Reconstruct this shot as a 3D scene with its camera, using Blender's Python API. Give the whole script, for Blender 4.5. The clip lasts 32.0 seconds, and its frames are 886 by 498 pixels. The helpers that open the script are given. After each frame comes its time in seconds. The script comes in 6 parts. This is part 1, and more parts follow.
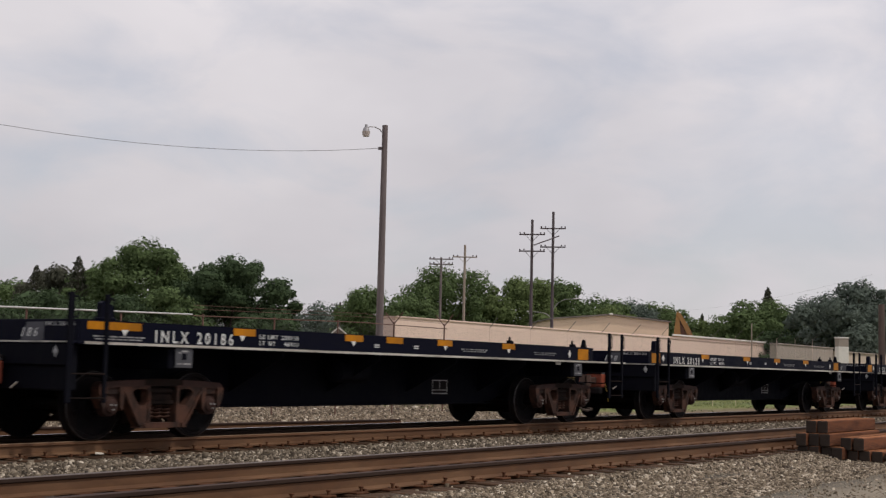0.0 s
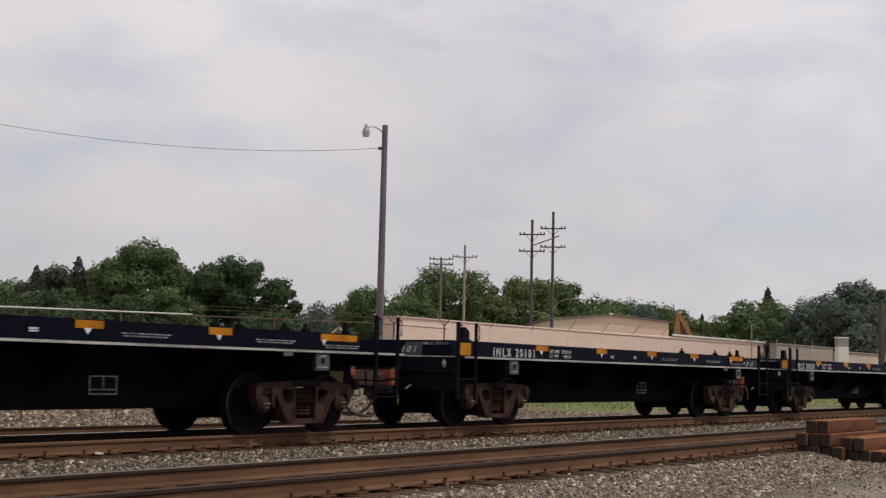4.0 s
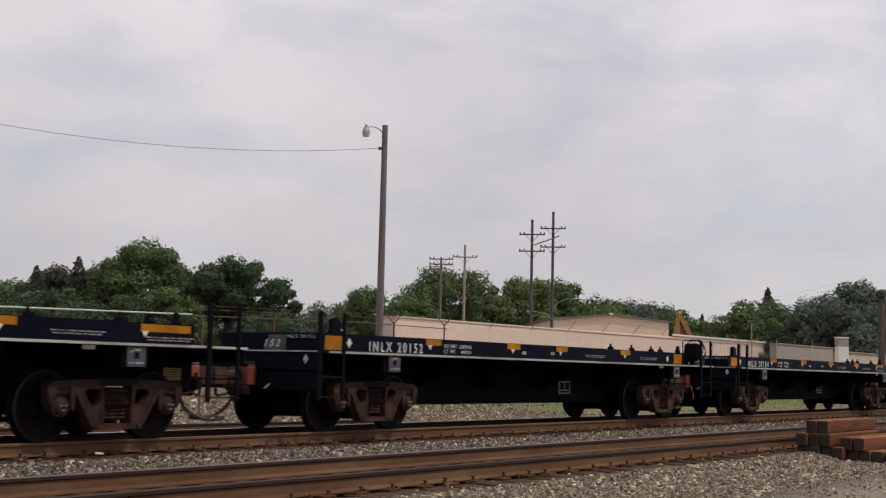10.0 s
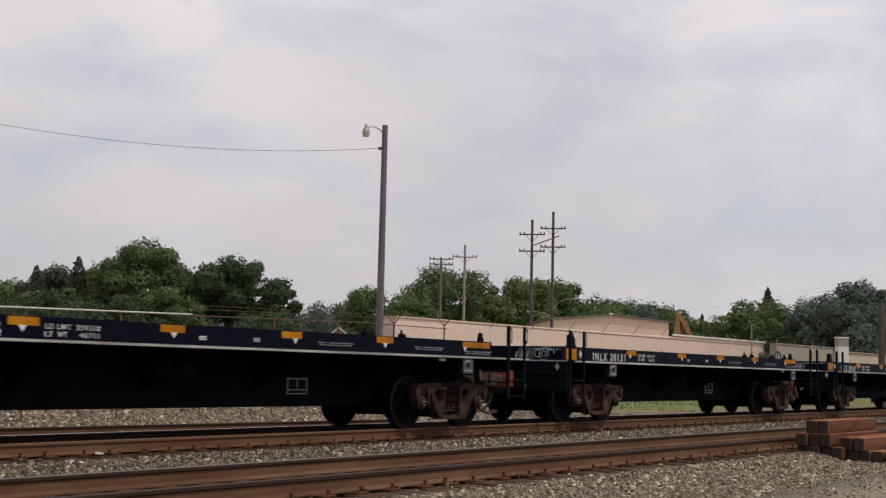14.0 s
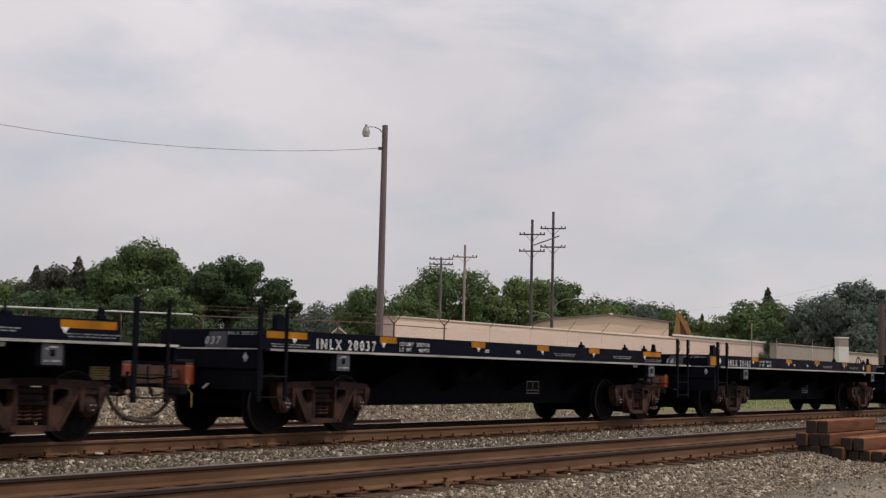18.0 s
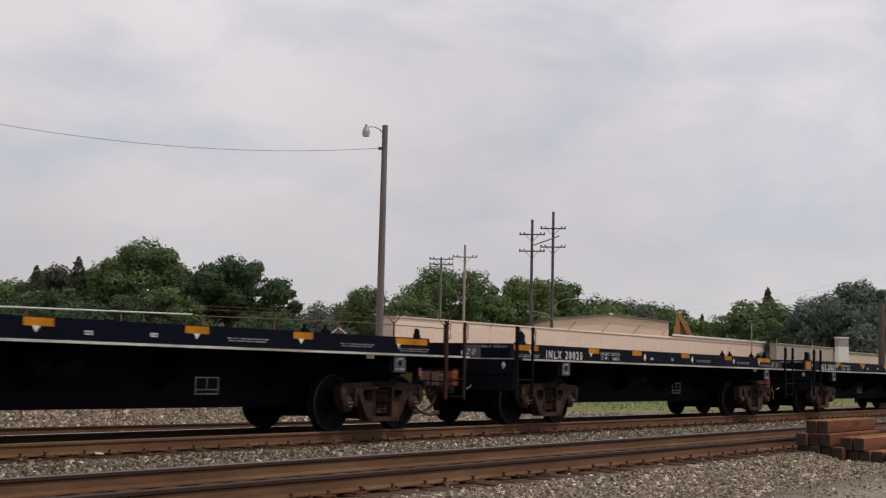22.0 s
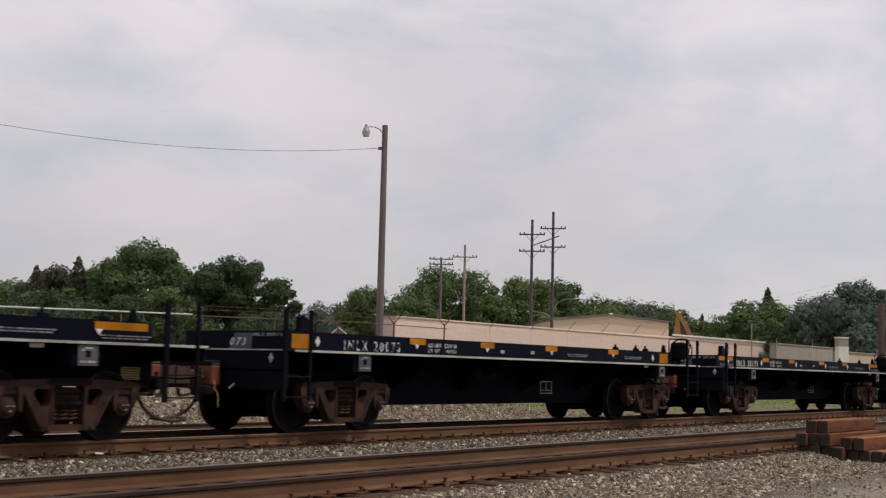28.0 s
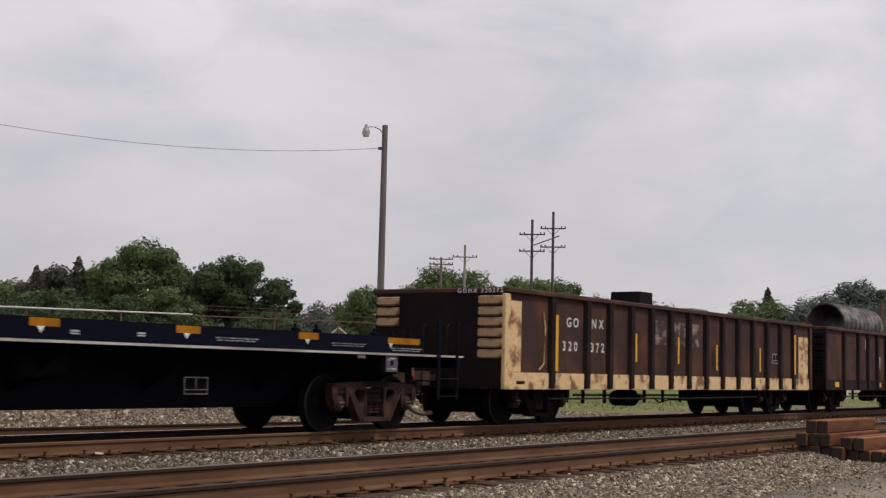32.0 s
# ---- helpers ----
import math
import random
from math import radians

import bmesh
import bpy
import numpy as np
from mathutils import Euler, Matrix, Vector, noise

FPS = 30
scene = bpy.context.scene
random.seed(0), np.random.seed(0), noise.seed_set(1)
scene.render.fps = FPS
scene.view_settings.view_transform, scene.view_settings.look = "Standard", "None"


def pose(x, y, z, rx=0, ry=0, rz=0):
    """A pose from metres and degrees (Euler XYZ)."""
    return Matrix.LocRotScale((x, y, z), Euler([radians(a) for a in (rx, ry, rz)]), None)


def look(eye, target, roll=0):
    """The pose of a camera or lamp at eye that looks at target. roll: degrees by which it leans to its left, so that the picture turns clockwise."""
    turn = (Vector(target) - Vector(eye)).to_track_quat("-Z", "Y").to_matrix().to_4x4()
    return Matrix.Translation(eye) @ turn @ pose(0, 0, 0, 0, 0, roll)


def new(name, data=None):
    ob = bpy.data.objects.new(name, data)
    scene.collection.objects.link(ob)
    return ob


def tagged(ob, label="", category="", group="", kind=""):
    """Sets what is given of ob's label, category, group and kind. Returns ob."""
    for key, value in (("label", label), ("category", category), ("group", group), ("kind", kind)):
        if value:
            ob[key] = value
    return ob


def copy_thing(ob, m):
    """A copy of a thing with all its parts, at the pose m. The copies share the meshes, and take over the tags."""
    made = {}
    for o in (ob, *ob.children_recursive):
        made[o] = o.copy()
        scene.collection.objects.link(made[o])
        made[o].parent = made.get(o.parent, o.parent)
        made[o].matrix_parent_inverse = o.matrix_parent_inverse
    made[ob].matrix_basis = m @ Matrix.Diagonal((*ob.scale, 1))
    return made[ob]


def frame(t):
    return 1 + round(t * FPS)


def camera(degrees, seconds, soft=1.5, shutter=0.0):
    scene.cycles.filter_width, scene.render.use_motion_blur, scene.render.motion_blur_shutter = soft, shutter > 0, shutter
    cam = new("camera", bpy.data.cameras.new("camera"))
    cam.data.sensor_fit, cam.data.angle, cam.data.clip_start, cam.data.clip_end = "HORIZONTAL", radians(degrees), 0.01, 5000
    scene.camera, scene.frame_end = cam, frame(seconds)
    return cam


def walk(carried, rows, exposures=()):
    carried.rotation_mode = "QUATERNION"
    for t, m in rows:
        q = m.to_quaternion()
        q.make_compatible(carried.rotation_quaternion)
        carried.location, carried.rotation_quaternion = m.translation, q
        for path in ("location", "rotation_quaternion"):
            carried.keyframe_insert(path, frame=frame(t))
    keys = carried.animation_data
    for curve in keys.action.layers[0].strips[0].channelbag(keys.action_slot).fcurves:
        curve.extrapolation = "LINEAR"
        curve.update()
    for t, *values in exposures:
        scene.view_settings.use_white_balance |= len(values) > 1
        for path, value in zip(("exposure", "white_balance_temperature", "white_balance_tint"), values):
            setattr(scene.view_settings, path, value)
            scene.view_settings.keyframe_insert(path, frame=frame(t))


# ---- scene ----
cam = camera(38.18, 32.0, soft=1.3, shutter=0.1)
EYE = (0.0, -14.326, 1.025)
VIEW = look(EYE, (EYE[0] + 81.17, EYE[1] + 57.63, EYE[2] + 9.434), 1.33)
walk(cam, [(0, VIEW), (32, VIEW)])

# ---- world, sun ----
SUN_FROM = Vector((0.13, -0.57, 0.84)).normalized()
world = bpy.data.worlds.new("sky")
scene.world = world
world.use_nodes = True
wn, wl = world.node_tree.nodes, world.node_tree.links
wn.clear()
w_out, w_bg = wn.new("ShaderNodeOutputWorld"), wn.new("ShaderNodeBackground")
w_sky = wn.new("ShaderNodeTexSky")
w_sky.sky_type, w_sky.sun_disc = "NISHITA", False
w_sky.sun_elevation = math.asin(SUN_FROM.z)
w_sky.sun_rotation = math.atan2(SUN_FROM.x, SUN_FROM.y)
w_co, w_map = wn.new("ShaderNodeTexCoord"), wn.new("ShaderNodeMapping")
w_map.inputs["Scale"].default_value = (1.0, 1.0, 2.3)
w_map.inputs["Location"].default_value = (0.9, 0.55, 0.35)
w_n1, w_n2 = wn.new("ShaderNodeTexNoise"), wn.new("ShaderNodeTexNoise")
w_n1.inputs["Scale"].default_value, w_n1.inputs["Detail"].default_value = 6.2, 6.0
w_n1.inputs["Roughness"].default_value, w_n1.inputs["Distortion"].default_value = 0.52, 0.4
w_n2.inputs["Scale"].default_value, w_n2.inputs["Detail"].default_value = 4.2, 4.0
w_r1, w_r2 = wn.new("ShaderNodeValToRGB"), wn.new("ShaderNodeValToRGB")
w_r1.color_ramp.elements[0].position, w_r1.color_ramp.elements[1].position = 0.34, 0.56
w_r1.color_ramp.elements[0].color = (0.70, 0.70, 0.70, 1)
w_r2.color_ramp.elements[0].position, w_r2.color_ramp.elements[1].position = 0.30, 0.72
w_r2.color_ramp.elements[0].color = (6.16, 5.93, 6.28, 1)
w_r2.color_ramp.elements[1].color = (7.40, 7.05, 7.32, 1)
w_mix = wn.new("ShaderNodeMix")
w_mix.data_type = "RGBA"
wl.new(w_co.outputs["Generated"], w_map.inputs["Vector"])
wl.new(w_map.outputs["Vector"], w_n1.inputs["Vector"])
wl.new(w_map.outputs["Vector"], w_n2.inputs["Vector"])
wl.new(w_n1.outputs["Fac"], w_r1.inputs["Fac"])
wl.new(w_n2.outputs["Fac"], w_r2.inputs["Fac"])
wl.new(w_r1.outputs["Color"], w_mix.inputs["Factor"])
wl.new(w_sky.outputs["Color"], w_mix.inputs["A"])
w_dot, w_side, w_tone = wn.new("ShaderNodeVectorMath"), wn.new("ShaderNodeMapRange"), wn.new("ShaderNodeMix")
w_side.inputs["From Min"].default_value, w_side.inputs["From Max"].default_value = -0.2, 0.25
w_side.inputs["To Min"].default_value, w_side.inputs["To Max"].default_value = 0.74, 1.15
w_tone.data_type, w_tone.blend_type = "RGBA", "MULTIPLY"
w_tone.inputs["Factor"].default_value = 1.0
w_dot.operation = "DOT_PRODUCT"
w_dot.inputs[1].default_value = (0.0, -0.2, 1.0)
wl.new(w_co.outputs["Generated"], w_dot.inputs[0])
wl.new(w_dot.outputs["Value"], w_side.inputs["Value"])
wl.new(w_r2.outputs["Color"], w_tone.inputs["A"])
wl.new(w_side.outputs["Result"], w_tone.inputs["B"])
wl.new(w_tone.outputs["Result"], w_mix.inputs["B"])
wl.new(w_mix.outputs["Result"], w_bg.inputs["Color"])
w_bg.inputs["Strength"].default_value = 0.1
wl.new(w_bg.outputs["Background"], w_out.inputs["Surface"])

sun = new("sun", bpy.data.lights.new("sun", "SUN"))
sun.data.energy, sun.data.angle, sun.data.color = 1.95, radians(4), (1.0, 0.93, 0.84)
sun.matrix_basis = look((0, 0, 60), Vector((0, 0, 60)) - SUN_FROM)
scene.view_settings.exposure = 0.0


# ---- materials ----
def ramp(nt, fac, stops):
    r = nt.nodes.new("ShaderNodeValToRGB")
    while len(r.color_ramp.elements) < len(stops):
        r.color_ramp.elements.new(0.5)
    for e, (p, c) in zip(r.color_ramp.elements, stops):
        e.position, e.color = p, (*c, 1)
    nt.links.new(fac, r.inputs["Fac"])
    return r.outputs["Color"]


def noise_tex(nt, vec, scale, detail=4.0, rough=0.55):
    n = nt.nodes.new("ShaderNodeTexNoise")
    n.inputs["Scale"].default_value, n.inputs["Detail"].default_value, n.inputs["Roughness"].default_value = scale, detail, rough
    nt.links.new(vec, n.inputs["Vector"])
    return n.outputs["Fac"]


def blend(nt, a, b, fac, kind="MIX"):
    m = nt.nodes.new("ShaderNodeMix")
    m.data_type, m.blend_type = "RGBA", kind
    for sock, v in (("A", a), ("B", b), ("Factor", fac)):
        if isinstance(v, (int, float)):
            m.inputs[sock].default_value = v
        elif isinstance(v, tuple):
            m.inputs[sock].default_value = (*v, 1)
        else:
            nt.links.new(v, m.inputs[sock])
    return m.outputs["Result"]


def start_material(name):
    m = bpy.data.materials.new(name)
    m.use_nodes = True
    nt = m.node_tree
    return m, nt, nt.nodes["Principled BSDF"]


def surface(name, base, worn, rough=0.7, metal=0.0, grain=9.0, patch=1.3, amount=0.5, bump=0.25, depth=0.01,
            stretch=(1, 1, 1), vary=0.0, spec=0.4, edge=(0.45, 0.68), grit=0.28):
    """Paint, metal, wood or stone: a base colour, a worn one in patches and streaks, fine grain and relief."""
    m, nt, bsdf = start_material(name)
    co, mp = nt.nodes.new("ShaderNodeTexCoord"), nt.nodes.new("ShaderNodeMapping")
    mp.inputs["Scale"].default_value = stretch
    nt.links.new(co.outputs["Object"], mp.inputs["Vector"])
    v = mp.outputs["Vector"]
    big, fine = noise_tex(nt, v, patch, 5.0, 0.6), noise_tex(nt, v, grain, 6.0, 0.65)
    mask = ramp(nt, big, [(edge[0], (0, 0, 0)), (edge[1], (amount, amount, amount))])
    col = blend(nt, base, worn, mask)
    shade = ramp(nt, fine, [(0.25, (1 - grit,) * 3), (0.75, (1 + 0.64 * grit,) * 3)])
    col = blend(nt, col, shade, 1.0, "MULTIPLY")
    if vary:
        info = nt.nodes.new("ShaderNodeObjectInfo")
        lo, hi = 1 - vary, 1 + vary
        tone = ramp(nt, info.outputs["Random"], [(0.0, (lo, lo, lo)), (1.0, (hi, hi * 0.98, hi * 0.96))])
        col = blend(nt, col, tone, 1.0, "MULTIPLY")
    nt.links.new(col, bsdf.inputs["Base Color"])
    rr = ramp(nt, fine, [(0.3, (rough * 0.8,) * 3), (0.7, (min(1, rough * 1.15),) * 3)])
    nt.links.new(rr, bsdf.inputs["Roughness"])
    bsdf.inputs["Metallic"].default_value = metal
    bsdf.inputs["Specular IOR Level"].default_value = spec
    if bump:
        b = nt.nodes.new("ShaderNodeBump")
        b.inputs["Strength"].default_value, b.inputs["Distance"].default_value = bump, depth
        nt.links.new(fine, b.inputs["Height"])
        nt.links.new(b.outputs["Normal"], bsdf.inputs["Normal"])
    return m


def island(name, stops, rough=0.85, grain=40.0, bump=0.3, translucent=0.0):
    """Many small pieces in one mesh, each with a tone of its own."""
    m, nt, bsdf = start_material(name)
    geo, co = nt.nodes.new("ShaderNodeNewGeometry"), nt.nodes.new("ShaderNodeTexCoord")
    col = ramp(nt, geo.outputs["Random Per Island"], stops)
    fine = noise_tex(nt, co.outputs["Object"], grain, 3.0)
    shade = ramp(nt, fine, [(0.3, (0.75, 0.75, 0.75)), (0.7, (1.15, 1.15, 1.15))])
    col = blend(nt, col, shade, 1.0, "MULTIPLY")
    nt.links.new(col, bsdf.inputs["Base Color"])
    bsdf.inputs["Roughness"].default_value = rough
    bsdf.inputs["Specular IOR Level"].default_value = 0.08 if translucent else 0.25
    if translucent:
        bsdf.inputs["Subsurface Weight"].default_value = 0.0
        tr, mx = nt.nodes.new("ShaderNodeBsdfTranslucent"), nt.nodes.new("ShaderNodeMixShader")
        nt.links.new(col, tr.inputs["Color"])
        mx.inputs["Fac"].default_value = translucent
        nt.links.new(bsdf.outputs["BSDF"], mx.inputs[1])
        nt.links.new(tr.outputs["BSDF"], mx.inputs[2])
        nt.links.new(mx.outputs["Shader"], nt.nodes["Material Output"].inputs["Surface"])
    return m


def ground_material():
    m, nt, bsdf = start_material("ballast_dirt_and_grass")
    geo, sep = nt.nodes.new("ShaderNodeNewGeometry"), nt.nodes.new("ShaderNodeSeparateXYZ")
    pos = geo.outputs["Position"]
    nt.links.new(pos, sep.inputs["Vector"])
    vor = nt.nodes.new("ShaderNodeTexVoronoi")
    vor.inputs["Scale"].default_value = 26.0
    nt.links.new(pos, vor.inputs["Vector"])
    cell = nt.nodes.new("ShaderNodeSeparateColor")
    nt.links.new(vor.outputs["Color"], cell.inputs["Color"])
    gravel = ramp(nt, cell.outputs["Red"], [(0.0, (0.055, 0.047, 0.038)), (0.5, (0.125, 0.108, 0.086)), (1.0, (0.24, 0.215, 0.175))])
    gaps = ramp(nt, vor.outputs["Distance"], [(0.25, (1, 1, 1)), (0.75, (0.3, 0.3, 0.3))])
    gravel = blend(nt, gravel, gaps, 1.0, "MULTIPLY")
    n_mid, n_fine, n_big = noise_tex(nt, pos, 0.8, 6.0), noise_tex(nt, pos, 34.0, 5.0, 0.7), noise_tex(nt, pos, 0.12, 5.0)
    fines = ramp(nt, n_fine, [(0.25, (0.165, 0.142, 0.110)), (0.75, (0.265, 0.232, 0.184))])
    tint = ramp(nt, n_mid, [(0.3, (0.82, 0.78, 0.72)), (0.7, (1.1, 1.08, 1.05))])

    def mathn(op, a, b):
        n = nt.nodes.new("ShaderNodeMath")
        n.operation = op
        for i, v in enumerate((a, b)):
            if isinstance(v, (int, float)):
                n.inputs[i].default_value = v
            else:
                nt.links.new(v, n.inputs[i])
        return n.outputs[0]

    def step(value, lo, hi):
        r = nt.nodes.new("ShaderNodeMapRange")
        r.inputs["From Min"].default_value, r.inputs["From Max"].default_value = lo, hi
        nt.links.new(value, r.inputs["Value"])
        return r.outputs["Result"]
    # packed fines of the service road, in front of the near track
    road = step(mathn("ADD", sep.outputs["Y"], mathn("MULTIPLY", n_mid, 1.6)), -7.7, -8.5)
    col = blend(nt, gravel, fines, road)
    dirt = mathn("MULTIPLY", step(mathn("ADD", sep.outputs["Y"], mathn("MULTIPLY", n_mid, 0.8)), 1.6, 2.2), 0.45)
    col = blend(nt, col, blend(nt, fines, (1.15, 0.92, 0.74), 1.0, "MULTIPLY"), dirt)
    col = blend(nt, col, tint, 1.0, "MULTIPLY")
    # grass past the tracks
    g1 = step(mathn("ADD", mathn("ADD", sep.outputs["X"], mathn("MULTIPLY", sep.outputs["Y"], -0.9)), mathn("MULTIPLY", n_mid, 12.0)), 34.0, 42.0)
    g2 = step(mathn("ADD", sep.outputs["Y"], mathn("MULTIPLY", n_mid, 4.0)), 8.5, 10.5)
    g3 = step(mathn("ADD", sep.outputs["Y"], mathn("MULTIPLY", n_mid, 6.0)), 80.0, 95.0)
    grass_mask = mathn("MAXIMUM", mathn("MULTIPLY", g1, g2), g3)
    # rust dust beside the rails
    for c, w in ((0.0, 1.62), (-5.8, 1.30)):
        off = mathn("ABSOLUTE", mathn("ADD", sep.outputs["Y"], -c), 0.0)
        dust = mathn("MULTIPLY", step(mathn("ADD", off, mathn("MULTIPLY", n_mid, 0.4)), w + 0.15, w - 0.25), 0.75)
        col = blend(nt, col, (0.085, 0.046, 0.027), dust)
    grass = ramp(nt, n_fine, [(0.2, (0.08, 0.10, 0.035)), (0.55, (0.145, 0.17, 0.065)), (0.85, (0.23, 0.235, 0.12))])
    grass = blend(nt, grass, ramp(nt, n_big, [(0.35, (0.8, 0.85, 0.7)), (0.65, (1.25, 1.15, 1.0))]), 1.0, "MULTIPLY")
    col = blend(nt, col, grass, grass_mask)
    nt.links.new(col, bsdf.inputs["Base Color"])
    bsdf.inputs["Roughness"].default_value = 0.95
    bsdf.inputs["Specular IOR Level"].default_value = 0.2
    b = nt.nodes.new("ShaderNodeBump")
    b.inputs["Distance"].default_value = 0.02
    b.invert = True
    nt.links.new(mathn("ADD", mathn("MULTIPLY", road, -0.68), 0.8), b.inputs["Strength"])
    nt.links.new(vor.outputs["Distance"], b.inputs["Height"])
    nt.links.new(b.outputs["Normal"], bsdf.inputs["Normal"])
    return m


M_GROUND = ground_material()
M_STONE = island("ballast_stone", [(0.0, (0.030, 0.022, 0.015)), (0.30, (0.086, 0.066, 0.046)), (0.70, (0.170, 0.138, 0.102)), (0.93, (0.30, 0.25, 0.19)), (1.0, (0.58, 0.51, 0.42))])
M_STONEDUST = island("dusty_ballast_stone", [(0.0, (0.034, 0.025, 0.017)), (0.30, (0.108, 0.081, 0.055)), (0.70, (0.212, 0.168, 0.120)), (0.93, (0.37, 0.305, 0.228)), (1.0, (0.62, 0.55, 0.45))])
M_HEAD = surface("dark_brown_rail_steel", (0.034, 0.020, 0.015), (0.055, 0.034, 0.024), 0.8, 0.0, 9, 1.5, 0.6, 0.2, 0.002, stretch=(0.2, 1, 1), spec=0.2)
M_TANHEAD = surface("brown_rail_head_side", (0.150, 0.078, 0.043), (0.098, 0.049, 0.028), 0.8, 0.0, 9, 1.5, 0.6, 0.2, 0.002, stretch=(0.2, 1, 1), spec=0.2)
M_RAIL = surface("rusty_rail_side", (0.100, 0.050, 0.026), (0.154, 0.086, 0.047), 0.8, 0.0, 14, 2.0, 0.8, 0.3, 0.003, stretch=(0.25, 1, 1), spec=0.2)
M_RAILTOP = surface("polished_rail_head", (0.42, 0.39, 0.38), (0.24, 0.20, 0.18), 0.22, 0.85, 6, 0.9, 0.6, 0.05, 0.001, stretch=(0.05, 8, 1))
M_DULLTOP = surface("dull_rail_head", (0.052, 0.036, 0.032), (0.085, 0.060, 0.052), 0.75, 0.0, 6, 0.9, 0.6, 0.05, 0.001, stretch=(0.05, 8, 1), spec=0.06)
M_SEMITOP = surface("half_worn_rail_head", (0.11, 0.086, 0.076), (0.07, 0.05, 0.042), 0.6, 0.2, 6, 0.9, 0.6, 0.05, 0.001, stretch=(0.05, 8, 1))
M_TANTOP = surface("rust_dusted_rail_head", (0.20, 0.125, 0.080), (0.13, 0.08, 0.055), 0.7, 0.0, 6, 0.9, 0.6, 0.05, 0.001, stretch=(0.05, 8, 1), spec=0.2)
M_TIE = surface("weathered_tie", (0.055, 0.033, 0.021), (0.11, 0.066, 0.042), 0.9, 0, 18, 2.5, 0.8, 0.5, 0.006, stretch=(4, 0.6, 1), vary=0.3, spec=0.08)
M_SPIKE = surface("rusty_spike", (0.085, 0.038, 0.02), (0.13, 0.064, 0.036), 0.85, 0, 30, 6, 0.7, 0.3, 0.003, vary=0.2, spec=0.08)
M_NAVY = surface("dark_navy_paint", (0.0026, 0.0032, 0.0105), (0.0062, 0.0064, 0.0125), 0.6, 0, 8, 0.8, 0.55, 0.12, 0.004, stretch=(0.35, 1, 1), vary=0.12, spec=0.06)
M_BLACK = surface("black_underframe_paint", (0.0040, 0.0044, 0.0080), (0.0085, 0.0085, 0.0115), 0.85, 0, 6, 1.2, 0.6, 0.2, 0.004, spec=0.06)
M_STRIPE = surface("dirty_white_reflective_stripe", (0.46, 0.44, 0.40), (0.15, 0.135, 0.115), 0.6, 0, 10, 1.6, 0.85, 0.1, 0.002, stretch=(0.6, 1, 4), vary=0.15)
M_AMBER = surface("amber_reflector", (0.42, 0.165, 0.007), (0.24, 0.095, 0.010), 0.5, 0, 12, 3, 0.8, 0.05, 0.001, vary=0.2, spec=0.1)
M_WHITE = surface("white_stencil", (0.66, 0.66, 0.64), (0.34, 0.34, 0.33), 0.7, 0, 25, 6, 0.6, 0.0, vary=0.1)
M_WORN = surface("flaking_white_stencil", (0.62, 0.62, 0.60), (0.02, 0.02, 0.024), 0.7, 0, 25, 7, 1.0, 0.0, edge=(0.44, 0.55))
M_WEIGHT = surface("weight_stencil", (0.62, 0.62, 0.61), (0.20, 0.20, 0.205), 0.75, 0, 25, 6, 0.9, 0.0, vary=0.2)
M_PRINT = surface("dim_small_stencil", (0.24, 0.24, 0.245), (0.05, 0.05, 0.055), 0.75, 0, 25, 6, 0.9, 0.0, vary=0.3)
M_FADED = surface("faded_stencil", (0.46, 0.46, 0.46), (0.09, 0.09, 0.095), 0.75, 0, 25, 5, 0.85, 0.0, vary=0.25)
M_GREY = surface("grey_stencil_plate", (0.070, 0.071, 0.083), (0.042, 0.042, 0.048), 0.7, 0, 16, 4, 0.6, 0.1, 0.002, vary=0.2)
M_STENCILBED = surface("dull_stencil_bed", (0.010, 0.0085, 0.0095), (0.020, 0.014, 0.014), 0.8, 0, 16, 4, 0.6, 0.1, 0.002, spec=0.1)
M_TRUCK = surface("rusty_truck_casting", (0.060, 0.028, 0.019), (0.014, 0.0095, 0.0085), 0.85, 0, 12, 4.0, 0.9, 0.4, 0.008, vary=0.25, spec=0.2, edge=(0.42, 0.62))
M_DARKRED = surface("dark_red_ladder", (0.030, 0.010, 0.008), (0.014, 0.008, 0.007), 0.8, 0, 12, 4.0, 0.8, 0.2, 0.004, spec=0.2)
M_TRUCKD = surface("grimy_truck_steel", (0.013, 0.009, 0.0078), (0.026, 0.016, 0.013), 0.85, 0, 12, 3.0, 0.6, 0.4, 0.008, vary=0.2, spec=0.08)
M_CAP = surface("bearing_cap", (0.044, 0.024, 0.020), (0.020, 0.013, 0.012), 0.75, 0.0, 20, 5, 0.6, 0.2, 0.003, vary=0.2, spec=0.12)
M_BOLT = surface("bright_bolt", (0.36, 0.35, 0.34), (0.22, 0.20, 0.19), 0.45, 0.5, 30, 9, 0.6, 0.0)
M_WHEEL = surface("dark_wheel_steel", (0.0048, 0.0043, 0.0052), (0.019, 0.012, 0.0105), 0.8, 0.0, 10, 3, 0.6, 0.2, 0.004, spec=0.1)
M_TREAD = surface("polished_wheel_tread", (0.09, 0.085, 0.085), (0.03, 0.027, 0.027), 0.5, 0.8, 10, 3, 0.5, 0.0)
M_RED = surface("red_primer", (0.21, 0.046, 0.022), (0.09, 0.027, 0.017), 0.7, 0, 12, 3, 0.7, 0.2, 0.004, vary=0.3)
M_COUPLER = surface("rusty_coupler", (0.038, 0.019, 0.014), (0.075, 0.036, 0.025), 0.8, 0, 14, 4, 0.7, 0.4, 0.006, vary=0.25)
